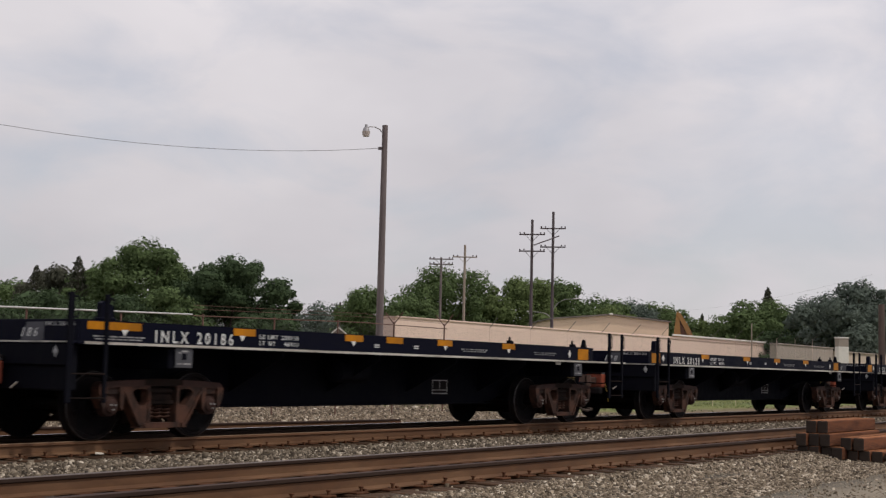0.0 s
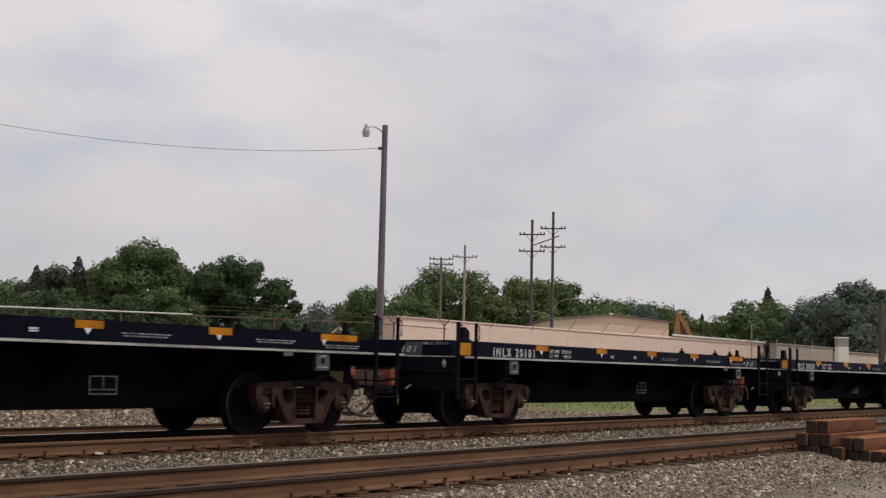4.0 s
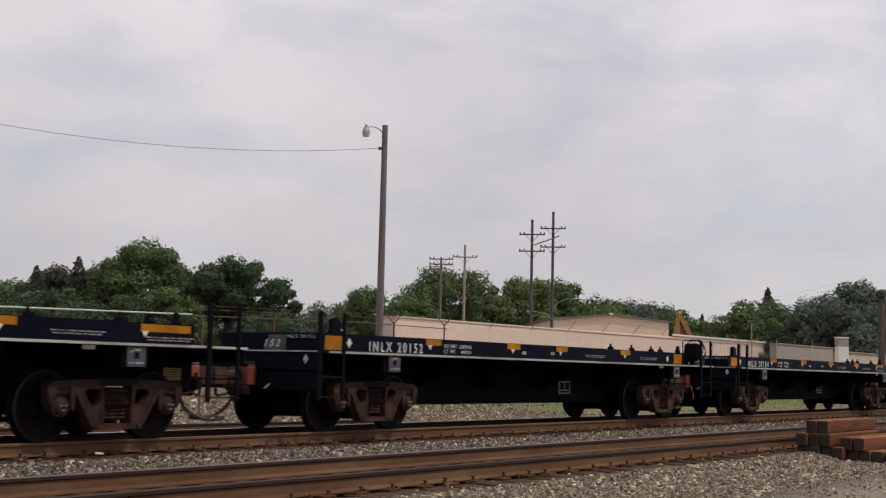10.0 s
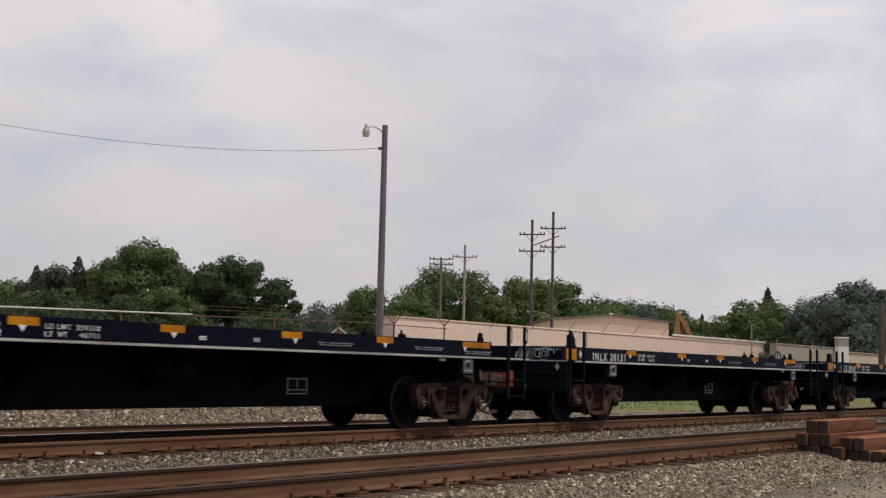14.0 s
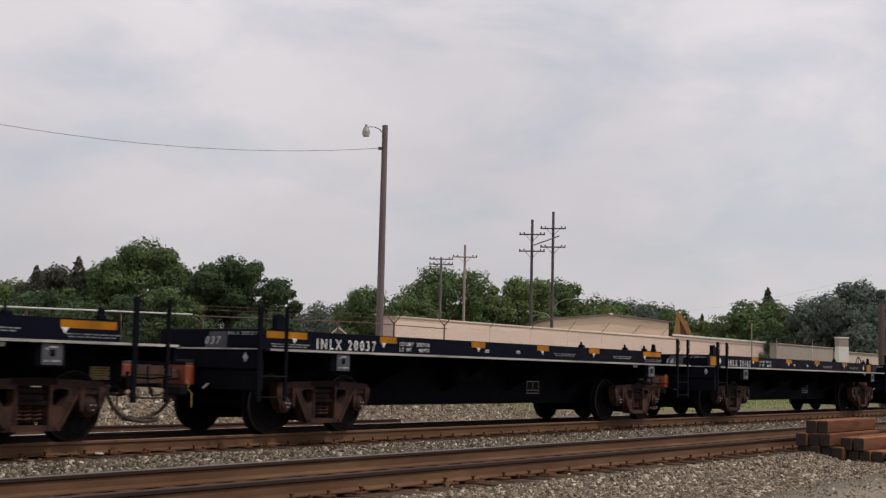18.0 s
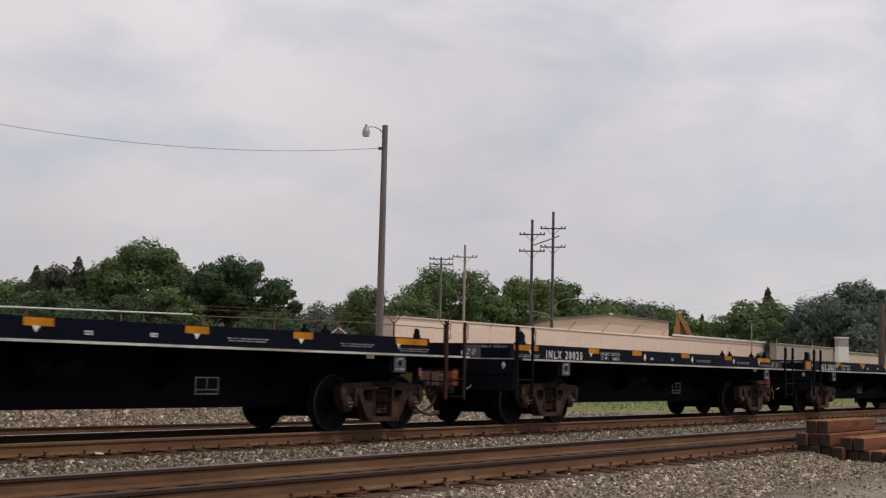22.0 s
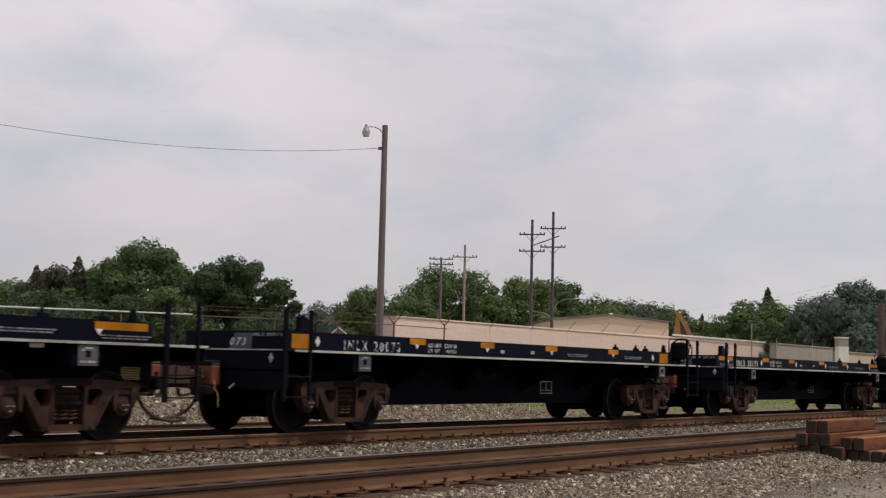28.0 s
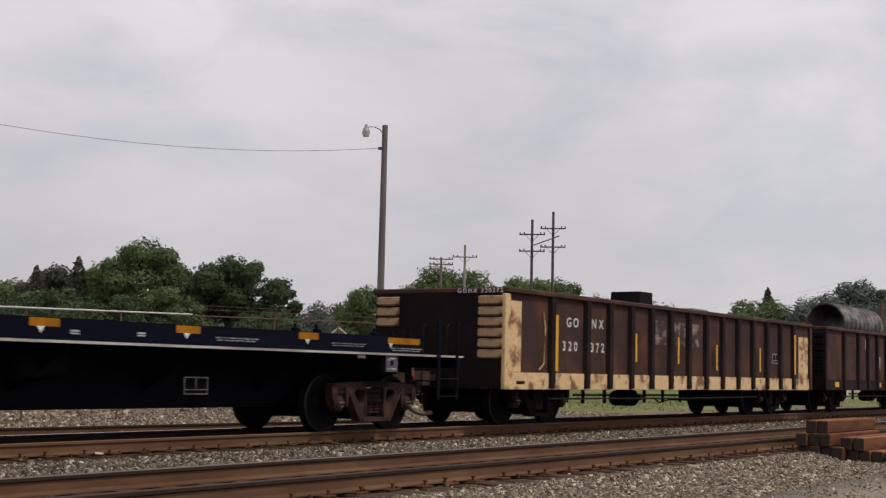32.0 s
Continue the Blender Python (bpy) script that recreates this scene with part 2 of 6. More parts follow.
M_HOSE = surface("rubber_air_hose", (0.05, 0.034, 0.026), (0.10, 0.075, 0.06), 0.8, 0, 20, 6, 0.6, 0.2, 0.003)
M_YELLOW = surface("yellow_cut_lever", (0.46, 0.31, 0.06), (0.26, 0.18, 0.06), 0.7, 0, 20, 6, 0.7, 0.0)
M_PALEYELLOW = surface("dusty_yellow_step", (0.36, 0.28, 0.11), (0.20, 0.15, 0.07), 0.8, 0, 20, 6, 0.7, 0.0)
M_WOOD = surface("wooden_pole", (0.128, 0.104, 0.104), (0.215, 0.18, 0.172), 0.9, 0, 14, 1.2, 0.8, 0.5, 0.01, stretch=(5, 5, 0.35))
M_DARKWOOD = surface("dark_treated_pole", (0.070, 0.055, 0.062), (0.115, 0.092, 0.10), 0.9, 0, 14, 1.2, 0.8, 0.5, 0.01, stretch=(5, 5, 0.35))
M_BROWNWOOD = surface("brown_cut_pole", (0.085, 0.058, 0.048), (0.13, 0.092, 0.075), 0.9, 0, 14, 1.2, 0.8, 0.5, 0.01, stretch=(5, 5, 0.35))
M_PALEWOOD = surface("pale_grey_pole", (0.26, 0.21, 0.17), (0.36, 0.31, 0.26), 0.9, 0, 14, 1.2, 0.8, 0.4, 0.01, stretch=(5, 5, 0.35))
M_GALV = surface("galvanised_steel", (0.56, 0.55, 0.54), (0.36, 0.35, 0.34), 0.45, 0.3, 20, 3, 0.6, 0.05, 0.002)
M_SCRAPWHITE = surface("pale_litter", (0.70, 0.64, 0.55), (0.5, 0.45, 0.38), 0.8, 0, 20, 6, 0.6, 0.2, 0.002)
M_RUST = surface("rusty_fence_steel", (0.115, 0.06, 0.045), (0.17, 0.095, 0.07), 0.85, 0, 20, 4, 0.7, 0.2, 0.002)
M_WIRE = surface("dull_wire", (0.10, 0.095, 0.09), (0.15, 0.13, 0.12), 0.7, 0.2, 20, 4, 0.5, 0.0)
M_TAN = surface("tan_metal_cladding", (0.66, 0.50, 0.425), (0.61, 0.455, 0.385), 0.6, 0, 4, 0.15, 0.5, 0.0, 0.006, grit=0.05)
M_TAN2 = surface("buff_metal_cladding", (0.72, 0.545, 0.40), (0.66, 0.495, 0.37), 0.6, 0, 4, 0.15, 0.6, 0.0, 0.01, grit=0.06)
M_DOCK = surface("dusty_dock_cladding", (0.46, 0.37, 0.30), (0.36, 0.29, 0.235), 0.7, 0, 4, 0.4, 0.7, 0.0, 0.01, grit=0.12)
M_SHED = surface("grey_brown_cladding", (0.30, 0.25, 0.215), (0.255, 0.21, 0.185), 0.7, 0, 4, 0.2, 0.7, 0.0, 0.01, grit=0.1)
M_TRIM = surface("pale_trim", (0.68, 0.64, 0.60), (0.56, 0.53, 0.50), 0.6, 0, 6, 0.8, 0.6, 0.0, grit=0.08)
M_ROOF = surface("dark_roof_sheet", (0.16, 0.135, 0.12), (0.22, 0.19, 0.17), 0.7, 0, 6, 0.6, 0.6, 0.1, 0.01)
M_MUSTARD = surface("mustard_machine_paint", (0.33, 0.175, 0.055), (0.19, 0.10, 0.045), 0.6, 0, 10, 0.8, 0.7, 0.1, 0.01)
M_CREO = surface("creosoted_tie_side", (0.135, 0.056, 0.030), (0.050, 0.024, 0.017), 0.85, 0, 16, 2.4, 0.9, 0.5, 0.008, stretch=(0.5, 5, 5), vary=0.35, spec=0.08)
M_CREOTOP = surface("lit_tie_top", (0.28, 0.120, 0.055), (0.15, 0.060, 0.030), 0.9, 0, 16, 2.0, 0.8, 0.5, 0.008, stretch=(0.5, 5, 5), vary=0.25, spec=0.08)
M_CREOEND = surface("creosoted_tie_end", (0.026, 0.017, 0.012), (0.050, 0.034, 0.024), 0.9, 0, 22, 5, 0.7, 0.6, 0.008, vary=0.3)
M_GONBROWN = surface("rust_brown_gondola_paint", (0.046, 0.0235, 0.0195), (0.118, 0.046, 0.028), 0.8, 0, 5, 1.1, 0.8, 0.2, 0.005, stretch=(1, 1, 0.85), vary=0.06, edge=(0.47, 0.68), spec=0.2)
M_GHOST = surface("ghosted_old_lettering", (0.042, 0.021, 0.018), (0.34, 0.26, 0.21), 0.85, 0, 14, 5.0, 0.75, 0.2, 0.004, edge=(0.50, 0.64))
M_AMBERB = surface("bright_yellow_reflector", (0.72, 0.36, 0.012), (0.55, 0.26, 0.015), 0.45, 0, 12, 3, 0.6, 0.05, 0.001, vary=0.08)
M_PIPE = surface("blackened_culvert_steel", (0.045, 0.038, 0.036), (0.23, 0.21, 0.195), 0.6, 0.2, 9, 2.2, 0.8, 0.2, 0.006, stretch=(0.4, 1, 1), edge=(0.47, 0.66))
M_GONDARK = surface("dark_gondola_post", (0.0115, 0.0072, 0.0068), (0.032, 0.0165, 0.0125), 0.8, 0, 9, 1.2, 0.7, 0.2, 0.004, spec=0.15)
M_GONCREAM = surface("peeling_cream_paint", (0.64, 0.44, 0.23), (0.20, 0.085, 0.042), 0.8, 0, 14, 3.0, 1.0, 0.2, 0.004, edge=(0.51, 0.63))
M_GONRUNG = surface("cream_brown_end_rib", (0.40, 0.26, 0.14), (0.075, 0.042, 0.030), 0.8, 0, 14, 3.2, 0.95, 0.2, 0.004, edge=(0.46, 0.62))
M_GONEND = surface("dark_brown_end_sheet", (0.0095, 0.0066, 0.0070), (0.021, 0.012, 0.0105), 0.85, 0, 9, 1.2, 0.7, 0.2, 0.004, spec=0.1)
M_LOAD = surface("dark_steel_load", (0.0085, 0.0078, 0.0085), (0.016, 0.014, 0.014), 0.85, 0.0, 8, 1, 0.6, 0.1, 0.004, spec=0.1)
M_COIL = surface("scuffed_pipe_steel", (0.15, 0.145, 0.145), (0.07, 0.065, 0.065), 0.55, 0.4, 8, 1.6, 0.8, 0.15, 0.006)
M_TRUNK = surface("tree_bark", (0.075, 0.055, 0.042), (0.12, 0.095, 0.075), 0.95, 0, 8, 1, 0.7, 0.6, 0.03, stretch=(3, 3, 0.5))
M_LAMP = surface("lamp_housing", (0.36, 0.35, 0.36), (0.26, 0.25, 0.26), 0.5, 0.3, 12, 3, 0.5, 0.0)
M_LENS = surface("hazy_lamp_refractor", (0.48, 0.42, 0.38), (0.36, 0.31, 0.28), 0.3, 0, 12, 3, 0.5, 0.0)
# the hazy leaves are paler and bluer, distance haze put into their colour
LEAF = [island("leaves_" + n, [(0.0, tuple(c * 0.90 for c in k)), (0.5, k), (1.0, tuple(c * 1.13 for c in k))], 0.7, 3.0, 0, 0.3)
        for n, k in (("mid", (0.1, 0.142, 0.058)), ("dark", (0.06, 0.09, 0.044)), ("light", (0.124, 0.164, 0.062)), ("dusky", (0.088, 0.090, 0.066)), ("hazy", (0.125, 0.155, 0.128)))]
M_GRASS = island("grass_blades", [(0.0, (0.08, 0.10, 0.03)), (0.6, (0.15, 0.18, 0.065)), (1.0, (0.26, 0.26, 0.12))], 0.8, 3.0, 0, 0.2)


# ---- mesh tools ----
class Build:
    """Collects verts and faces of one mesh."""

    def __init__(self):
        self.v, self.f, self.k = [], [], []
        self.slot = 0

    def add(self, verts, faces):
        o = len(self.v)
        self.v += [tuple(p) for p in verts]
        self.f += [tuple(o + i for i in f) for f in faces]
        self.k += [self.slot] * len(faces)
        return self

    def box(self, x0, x1, y0, y1, z0, z1, c=0.0):
        """A box with chamfered edges."""
        if c <= 0:
            vs = [(x, y, z) for z in (z0, z1) for y in (y0, y1) for x in (x0, x1)]
            return self.add(vs, [(0, 2, 3, 1), (4, 5, 7, 6), (0, 1, 5, 4), (2, 6, 7, 3), (0, 4, 6, 2), (1, 3, 7, 5)])
        vs, idx = [], {}
        for i, (x, sx) in enumerate(((x0, 1), (x1, -1))):
            for j, (y, sy) in enumerate(((y0, 1), (y1, -1))):
                for k, (z, sz) in enumerate(((z0, 1), (z1, -1))):
                    for a, p in enumerate(((x, y + sy * c, z + sz * c), (x + sx * c, y, z + sz * c), (x + sx * c, y + sy * c, z))):
                        idx[i, j, k, a] = len(vs)
                        vs.append(p)
        g, fs = idx, []
        for s in (0, 1):
            q = [(0, 0), (1, 0), (1, 1), (0, 1)]
            w = q if s else q[::-1]
            fs.append(tuple(g[s, a, b, 0] for a, b in w))
            fs.append(tuple(g[a, s, b, 1] for a, b in w[::-1]))
            fs.append(tuple(g[a, b, s, 2] for a, b in w))
        for a in (0, 1):
            for b in (0, 1):
                flip = a ^ b
                for e in ((g[a, b, 0, 0], g[a, b, 0, 1], g[a, b, 1, 1], g[a, b, 1, 0]),
                          (g[0, a, b, 1], g[0, a, b, 2], g[1, a, b, 2], g[1, a, b, 1]),
                          (g[a, 0, b, 2], g[a, 0, b, 0], g[a, 1, b, 0], g[a, 1, b, 2])):
                    fs.append(e if not flip else e[::-1])
                for d in (0, 1):
                    t = (g[a, b, d, 0], g[a, b, d, 1], g[a, b, d, 2])
                    fs.append(t if (a ^ b ^ d) else t[::-1])
        return self.add(vs, fs)

    def prism(self, pts, a, b, axis="y"):
        """A polygon pushed from a to b along an axis; pts are the other two coordinates."""
        n = len(pts)
        put = {"y": lambda p, t: (p[0], t, p[1]), "x": lambda p, t: (t, p[0], p[1]), "z": lambda p, t: (p[0], p[1], t)}[axis]
        vs = [put(p, a) for p in pts] + [put(p, b) for p in pts]
        fs = [tuple(range(n))[::-1], tuple(range(n, 2 * n))] + [(i, (i + 1) % n, n + (i + 1) % n, n + i) for i in range(n)]
        return self.add(vs, fs)

    def tube(self, path, r, sides=8, closed=False, r1=None):
        """A round bar along a path."""
        path = [Vector(p) for p in path]
        n, rings = len(path), []
        for i, p in enumerate(path):
            d = (path[min(i + 1, n - 1)] - path[max(i - 1, 0)]).normalized()
            side = d.cross(Vector((0, 0, 1)))
            if side.length < 1e-3:
                side = d.cross(Vector((1, 0, 0)))
            side.normalize()
            up = side.cross(d)
            rad = r if r1 is None else r + (r1 - r) * i / (n - 1)
            rings.append([p + rad * (math.cos(t) * side + math.sin(t) * up) for t in (2 * math.pi * k / sides for k in range(sides))])
        vs = [q for ring in rings for q in ring]
        fs = []
        for i in range(n - 1):
            for k in range(sides):
                a, b = i * sides + k, i * sides + (k + 1) % sides
                fs.append((a, b, b + sides, a + sides))
        fs += [tuple(range(sides))[::-1], tuple((n - 1) * sides + k for k in range(sides))]
        return self.add(vs, fs)

    def lathe(self, profile, sides, centre=(0, 0, 0), axis="y"):
        """A profile of (along, radius) turned about an axis."""
        vs, n = [], len(profile)
        for k in range(sides):
            t = 2 * math.pi * k / sides
            for a, r in profile:
                p = {"y": (r * math.cos(t), a, r * math.sin(t)), "x": (a, r * math.cos(t), r * math.sin(t)), "z": (r * math.cos(t), r * math.sin(t), a)}[axis]
                vs.append(tuple(p[i] + centre[i] for i in range(3)))
        fs = []
        for k in range(sides):
            for i in range(n - 1):
                a, b = k * n + i, ((k + 1) % sides) * n + i
                fs.append((a, b, b + 1, a + 1))
        return self.add(vs, fs)

    def mesh(self, name, mats, smooth=False):
        me = bpy.data.meshes.new(name)
        me.from_pydata(self.v, [], self.f)
        for m in (mats if isinstance(mats, (list, tuple)) else [mats]):
            me.materials.append(m)
        me.polygons.foreach_set("material_index", self.k)
        bm = bmesh.new()
        bm.from_mesh(me)
        bmesh.ops.recalc_face_normals(bm, faces=bm.faces)
        bm.to_mesh(me)
        bm.free()
        if smooth:
            me.shade_smooth()
            me.set_sharp_from_angle(angle=radians(35))
        return me


def part(name, mesh, parent, m=None, label=""):
    ob = new(name, mesh)
    ob.parent = parent
    if m is not None:
        ob.matrix_basis = m
    return tagged(ob, label)


def raw_mesh(name, verts, quads, mat):
    """A large mesh of quads from numpy arrays."""
    me = bpy.data.meshes.new(name)
    me.vertices.add(len(verts))
    me.vertices.foreach_set("co", verts.astype(np.float32).ravel())
    me.loops.add(quads.size)
    me.loops.foreach_set("vertex_index", quads.astype(np.int32).ravel())
    me.polygons.add(len(quads))
    me.polygons.foreach_set("loop_start", np.arange(0, quads.size, 4, dtype=np.int32))
    me.update(calc_edges=True)
    me.materials.append(mat)
    return me


def text_mesh(words, size, mat, shear=0.0, width=None, depth=0.0015, bold=0.0, spread=1.0):
    """Flat lettering in the built-in font, standing in the x-z plane and facing -y, starting at the origin."""
    cu = bpy.data.curves.new("letters", "FONT")
    cu.body, cu.size, cu.shear, cu.extrude, cu.resolution_u = words, size, shear, depth, 3
    cu.offset, cu.space_character = bold * size, spread
    tmp = new("letters", cu)
    bpy.context.view_layer.update()
    me = bpy.data.meshes.new_from_object(tmp.evaluated_get(bpy.context.evaluated_depsgraph_get()))
    bpy.data.objects.remove(tmp)
    bpy.data.curves.remove(cu)
    n = len(me.vertices)
    co = np.empty(n * 3, np.float32)
    me.vertices.foreach_get("co", co)
    co = co.reshape(n, 3)
    wide = float(np.ptp(co[:, 0])) or 1.0
    k = 1.0 if width is None else width / wide
    out = np.stack([(co[:, 0] - co[:, 0].min()) * k, -co[:, 2], co[:, 1]], 1).astype(np.float32)
    me.vertices.foreach_set("co", out.ravel())
    me.materials.clear()
    me.materials.append(mat)
    me.update()
    return me


def empty(name, m, label, category, group=""):
    ob = new(name)
    ob.matrix_basis = m
    return tagged(ob, label, category, group)


# ---- lettering ----
TEXTS = {}


def letters(words, size, mat, width=None, shear=0.0):
    key = (words, size, mat.name, width, shear)
    if key not in TEXTS:
        TEXTS[key] = text_mesh(words, size, mat, shear, width, bold=0.013 if mat in (M_WHITE, M_WORN) else 0.008, spread=1.5 if mat in (M_WHITE, M_WORN) else 1.15)
    return TEXTS[key]


NUMBERS = ("20126", "20186", "20128", "20045", "20078", "20101", "20050", "20057", "20154", "20086", "20152", "20134", "20181", "20064", "20131", "20109",
           "20149", "20037", "20163", "20054", "20174", "20020", "20032", "20048", "20112", "20095", "20073", "20179", "20138", "20170")
# cars whose number has partly flaked off
FLAKED = ("20078", "20064", "20174", "20073", "20170")
LOADS_LB, WEIGHTS_LB = ("239100", "239300", "238900"), ("46900", "46700", "46800")
for n in NUMBERS:
    letters("INLX " + n, 0.232, M_WORN if n in FLAKED else M_WHITE, 1.49)
    letters(n, 0.075, M_FADED, 0.33)
    letters(n[2:], 0.165, M_WHITE, 0.34, 0.35)
# words and figures of the weight stencil: text, width, place along the side
LIMIT_WORDS, WEIGHT_WORDS = (("LD", 0.13, 0.0), ("LMT", 0.22, 0.18)), (("LT", 0.12, 0.0), ("WT", 0.15, 0.19))
for n, wide in [w[:2] for w in LIMIT_WORDS + WEIGHT_WORDS] + [(n, 0.38) for n in LOADS_LB] + [(n, 0.32) for n in WEIGHTS_LB]:
    letters(n, 0.094, M_WEIGHT, wide)
for n in "GONX3207":
    letters(n, 0.27, M_WHITE)
letters("INLX", 0.075, M_FADED, 0.24)
letters("GONX 320372", 0.115, M_WHITE, 1.02)


# ---- ground and tracks ----
def ground_z(y):
    xs = [-400, -10.2, -8.6, -7.62, -7.22, -4.0, -3.3, -2.4, -1.7, 1.7, 3.4, 12, 60, 900]
    zs = [-0.40, -0.37, -0.33, -0.275, -0.165, -0.165, -0.215, -0.215, -0.20, -0.20, -0.34, -0.34, -0.40, -0.4]
    return float(np.interp(y, xs, zs))


def build_ground():
    xs = np.unique(np.concatenate([np.linspace(-600, 0, 13), np.arange(0, 60, 0.5), np.linspace(60, 200, 30), np.linspace(200, 2500, 12)]))
    ys = np.unique(np.concatenate([np.linspace(-500, -14, 12), np.arange(-14, 14, 0.25), np.linspace(14, 120, 30), np.linspace(120, 2000, 12)]))
    X, Y = np.meshgrid(xs, ys)
    Z = np.vectorize(ground_z)(Y)
    rng = np.random.default_rng(3)
    near = (np.abs(Y) < 14) & (X > 0) & (X < 60) & (np.abs(Y) > 1.2)
    Z = Z + near * rng.normal(0, 0.008, Z.shape)
    V = np.stack([X.ravel(), Y.ravel(), Z.ravel()], 1)
    nx, ny = len(xs), len(ys)
    i = np.arange(nx * ny).reshape(ny, nx)
    Q = np.stack([i[:-1, :-1].ravel(), i[:-1, 1:].ravel(), i[1:, 1:].ravel(), i[1:, :-1].ravel()], 1)
    ob = new("ground", raw_mesh("ground", V, Q, M_GROUND))
    tagged(ob, "grey ballast, packed gravel and rough grass ground", "ground", kind="structure")


RAIL_PROFILE = [(-0.07, -0.17), (0.07, -0.17), (0.07, -0.158), (0.012, -0.135), (0.010, -0.05), (0.034, -0.036), (0.036, -0.006),
                (0.028, -0.002), (0.0, 0.0), (-0.028, -0.0032), (-0.036, -0.008), (-0.034, -0.036), (-0.010, -0.05), (-0.012, -0.135), (-0.07, -0.158)]


def rail_mesh(x0, x1, top, head, worn, web=None):
    """One length of rail; the head's top, its sides and the worn edge have their own metal."""
    b, n, step = Build(), len(RAIL_PROFILE), 11.9
    xs = [x0]
    while xs[-1] < x1 - 1e-6:
        xs.append(min(x1, xs[-1] + step))
    vs = [(x, p[0], p[1]) for x in xs for p in RAIL_PROFILE]
    for i in range(len(xs) - 1):
        for k in range(n):
            b.slot = 1 if k in (6, 8, 9) else 2 if k in (4, 5, 10, 11) else 3 if k == 7 else 0
            a, c = i * n + k, i * n + (k + 1) % n
            b.f.append((a, c, c + n, a + n))
            b.k.append(b.slot)
    b.v = vs
    return b.mesh("rail", [web or M_RAIL, top, head, worn])


def build_track(name, y, z, label, top):
    x0, x1 = -60.0, 420.0
    track = empty(name, pose(0, y, z), label, "railway track")
    track["kind"] = "structure"
    for s, metals in zip((-0.7525, 0.7525), top):
        part("rail", rail_mesh(x0, x1, *metals), track, pose(0, s, 0))
    # ties: the ones near the camera one by one
    b = Build().box(-0.115, 0.115, -1.3, 1.3, -0.35, -0.183, 0.012)
    tie = b.mesh("tie", M_TIE)
    plate = Build()
    plate.box(-0.09, 0.09, -0.18, 0.18, -0.184, -0.166, 0.004)
    plate_me = plate.mesh("tie_plate", M_SPIKE)
    sp = Build()
    sp.box(-0.012, 0.012, -0.012, 0.012, -0.18, -0.135, 0.003)
    sp.box(-0.02, 0.02, -0.022, 0.022, -0.138, -0.122, 0.006)
    spike_me = sp.mesh("spike", M_SPIKE)
    an = Build()
    an.box(-0.018, 0.018, -0.085, 0.085, -0.195, -0.150, 0.005)
    anchor_me = an.mesh("rail_anchor", M_SPIKE)
    rng = random.Random(name)
    far = Build()
    x = 2.0
    while x < 200:
        dx, turn = rng.uniform(-0.03, 0.03), rng.uniform(-1.2, 1.2)
        if x < 48:
            t = part("tie", tie, track, pose(x + dx, rng.uniform(-0.05, 0.05), rng.uniform(-0.008, 0.004), 0, 0, turn))
            for s in (-0.7525, 0.7525):
                if s > 0 and x > 26:
                    continue
                part("tie_plate", plate_me, track, pose(x + dx, s, 0))
                for e in (-0.105, 0.105):
                    if s > 0 and e < 0 and y < -1:
                        continue
                    part("spike", spike_me, track, pose(x + dx + rng.choice((-0.05, 0.05)), s + e, rng.uniform(0, 0.012), rng.uniform(-6, 6), 0, 0))
                if rng.random() < 0.8 and s < 0:
                    part("rail_anchor", anchor_me, track, pose(x + dx + rng.choice((-0.15, 0.15)), s - 0.01, rng.uniform(-0.006, 0.004), 0, 0, rng.uniform(-8, 8)))
        else:
            far.box(x - 0.115, x + 0.115, -1.3, 1.3, -0.30, -0.183)
        x += 0.5
    tagged(part("far_ties", far.mesh("far_ties", M_TIE), track), kind="stuff")
    return track


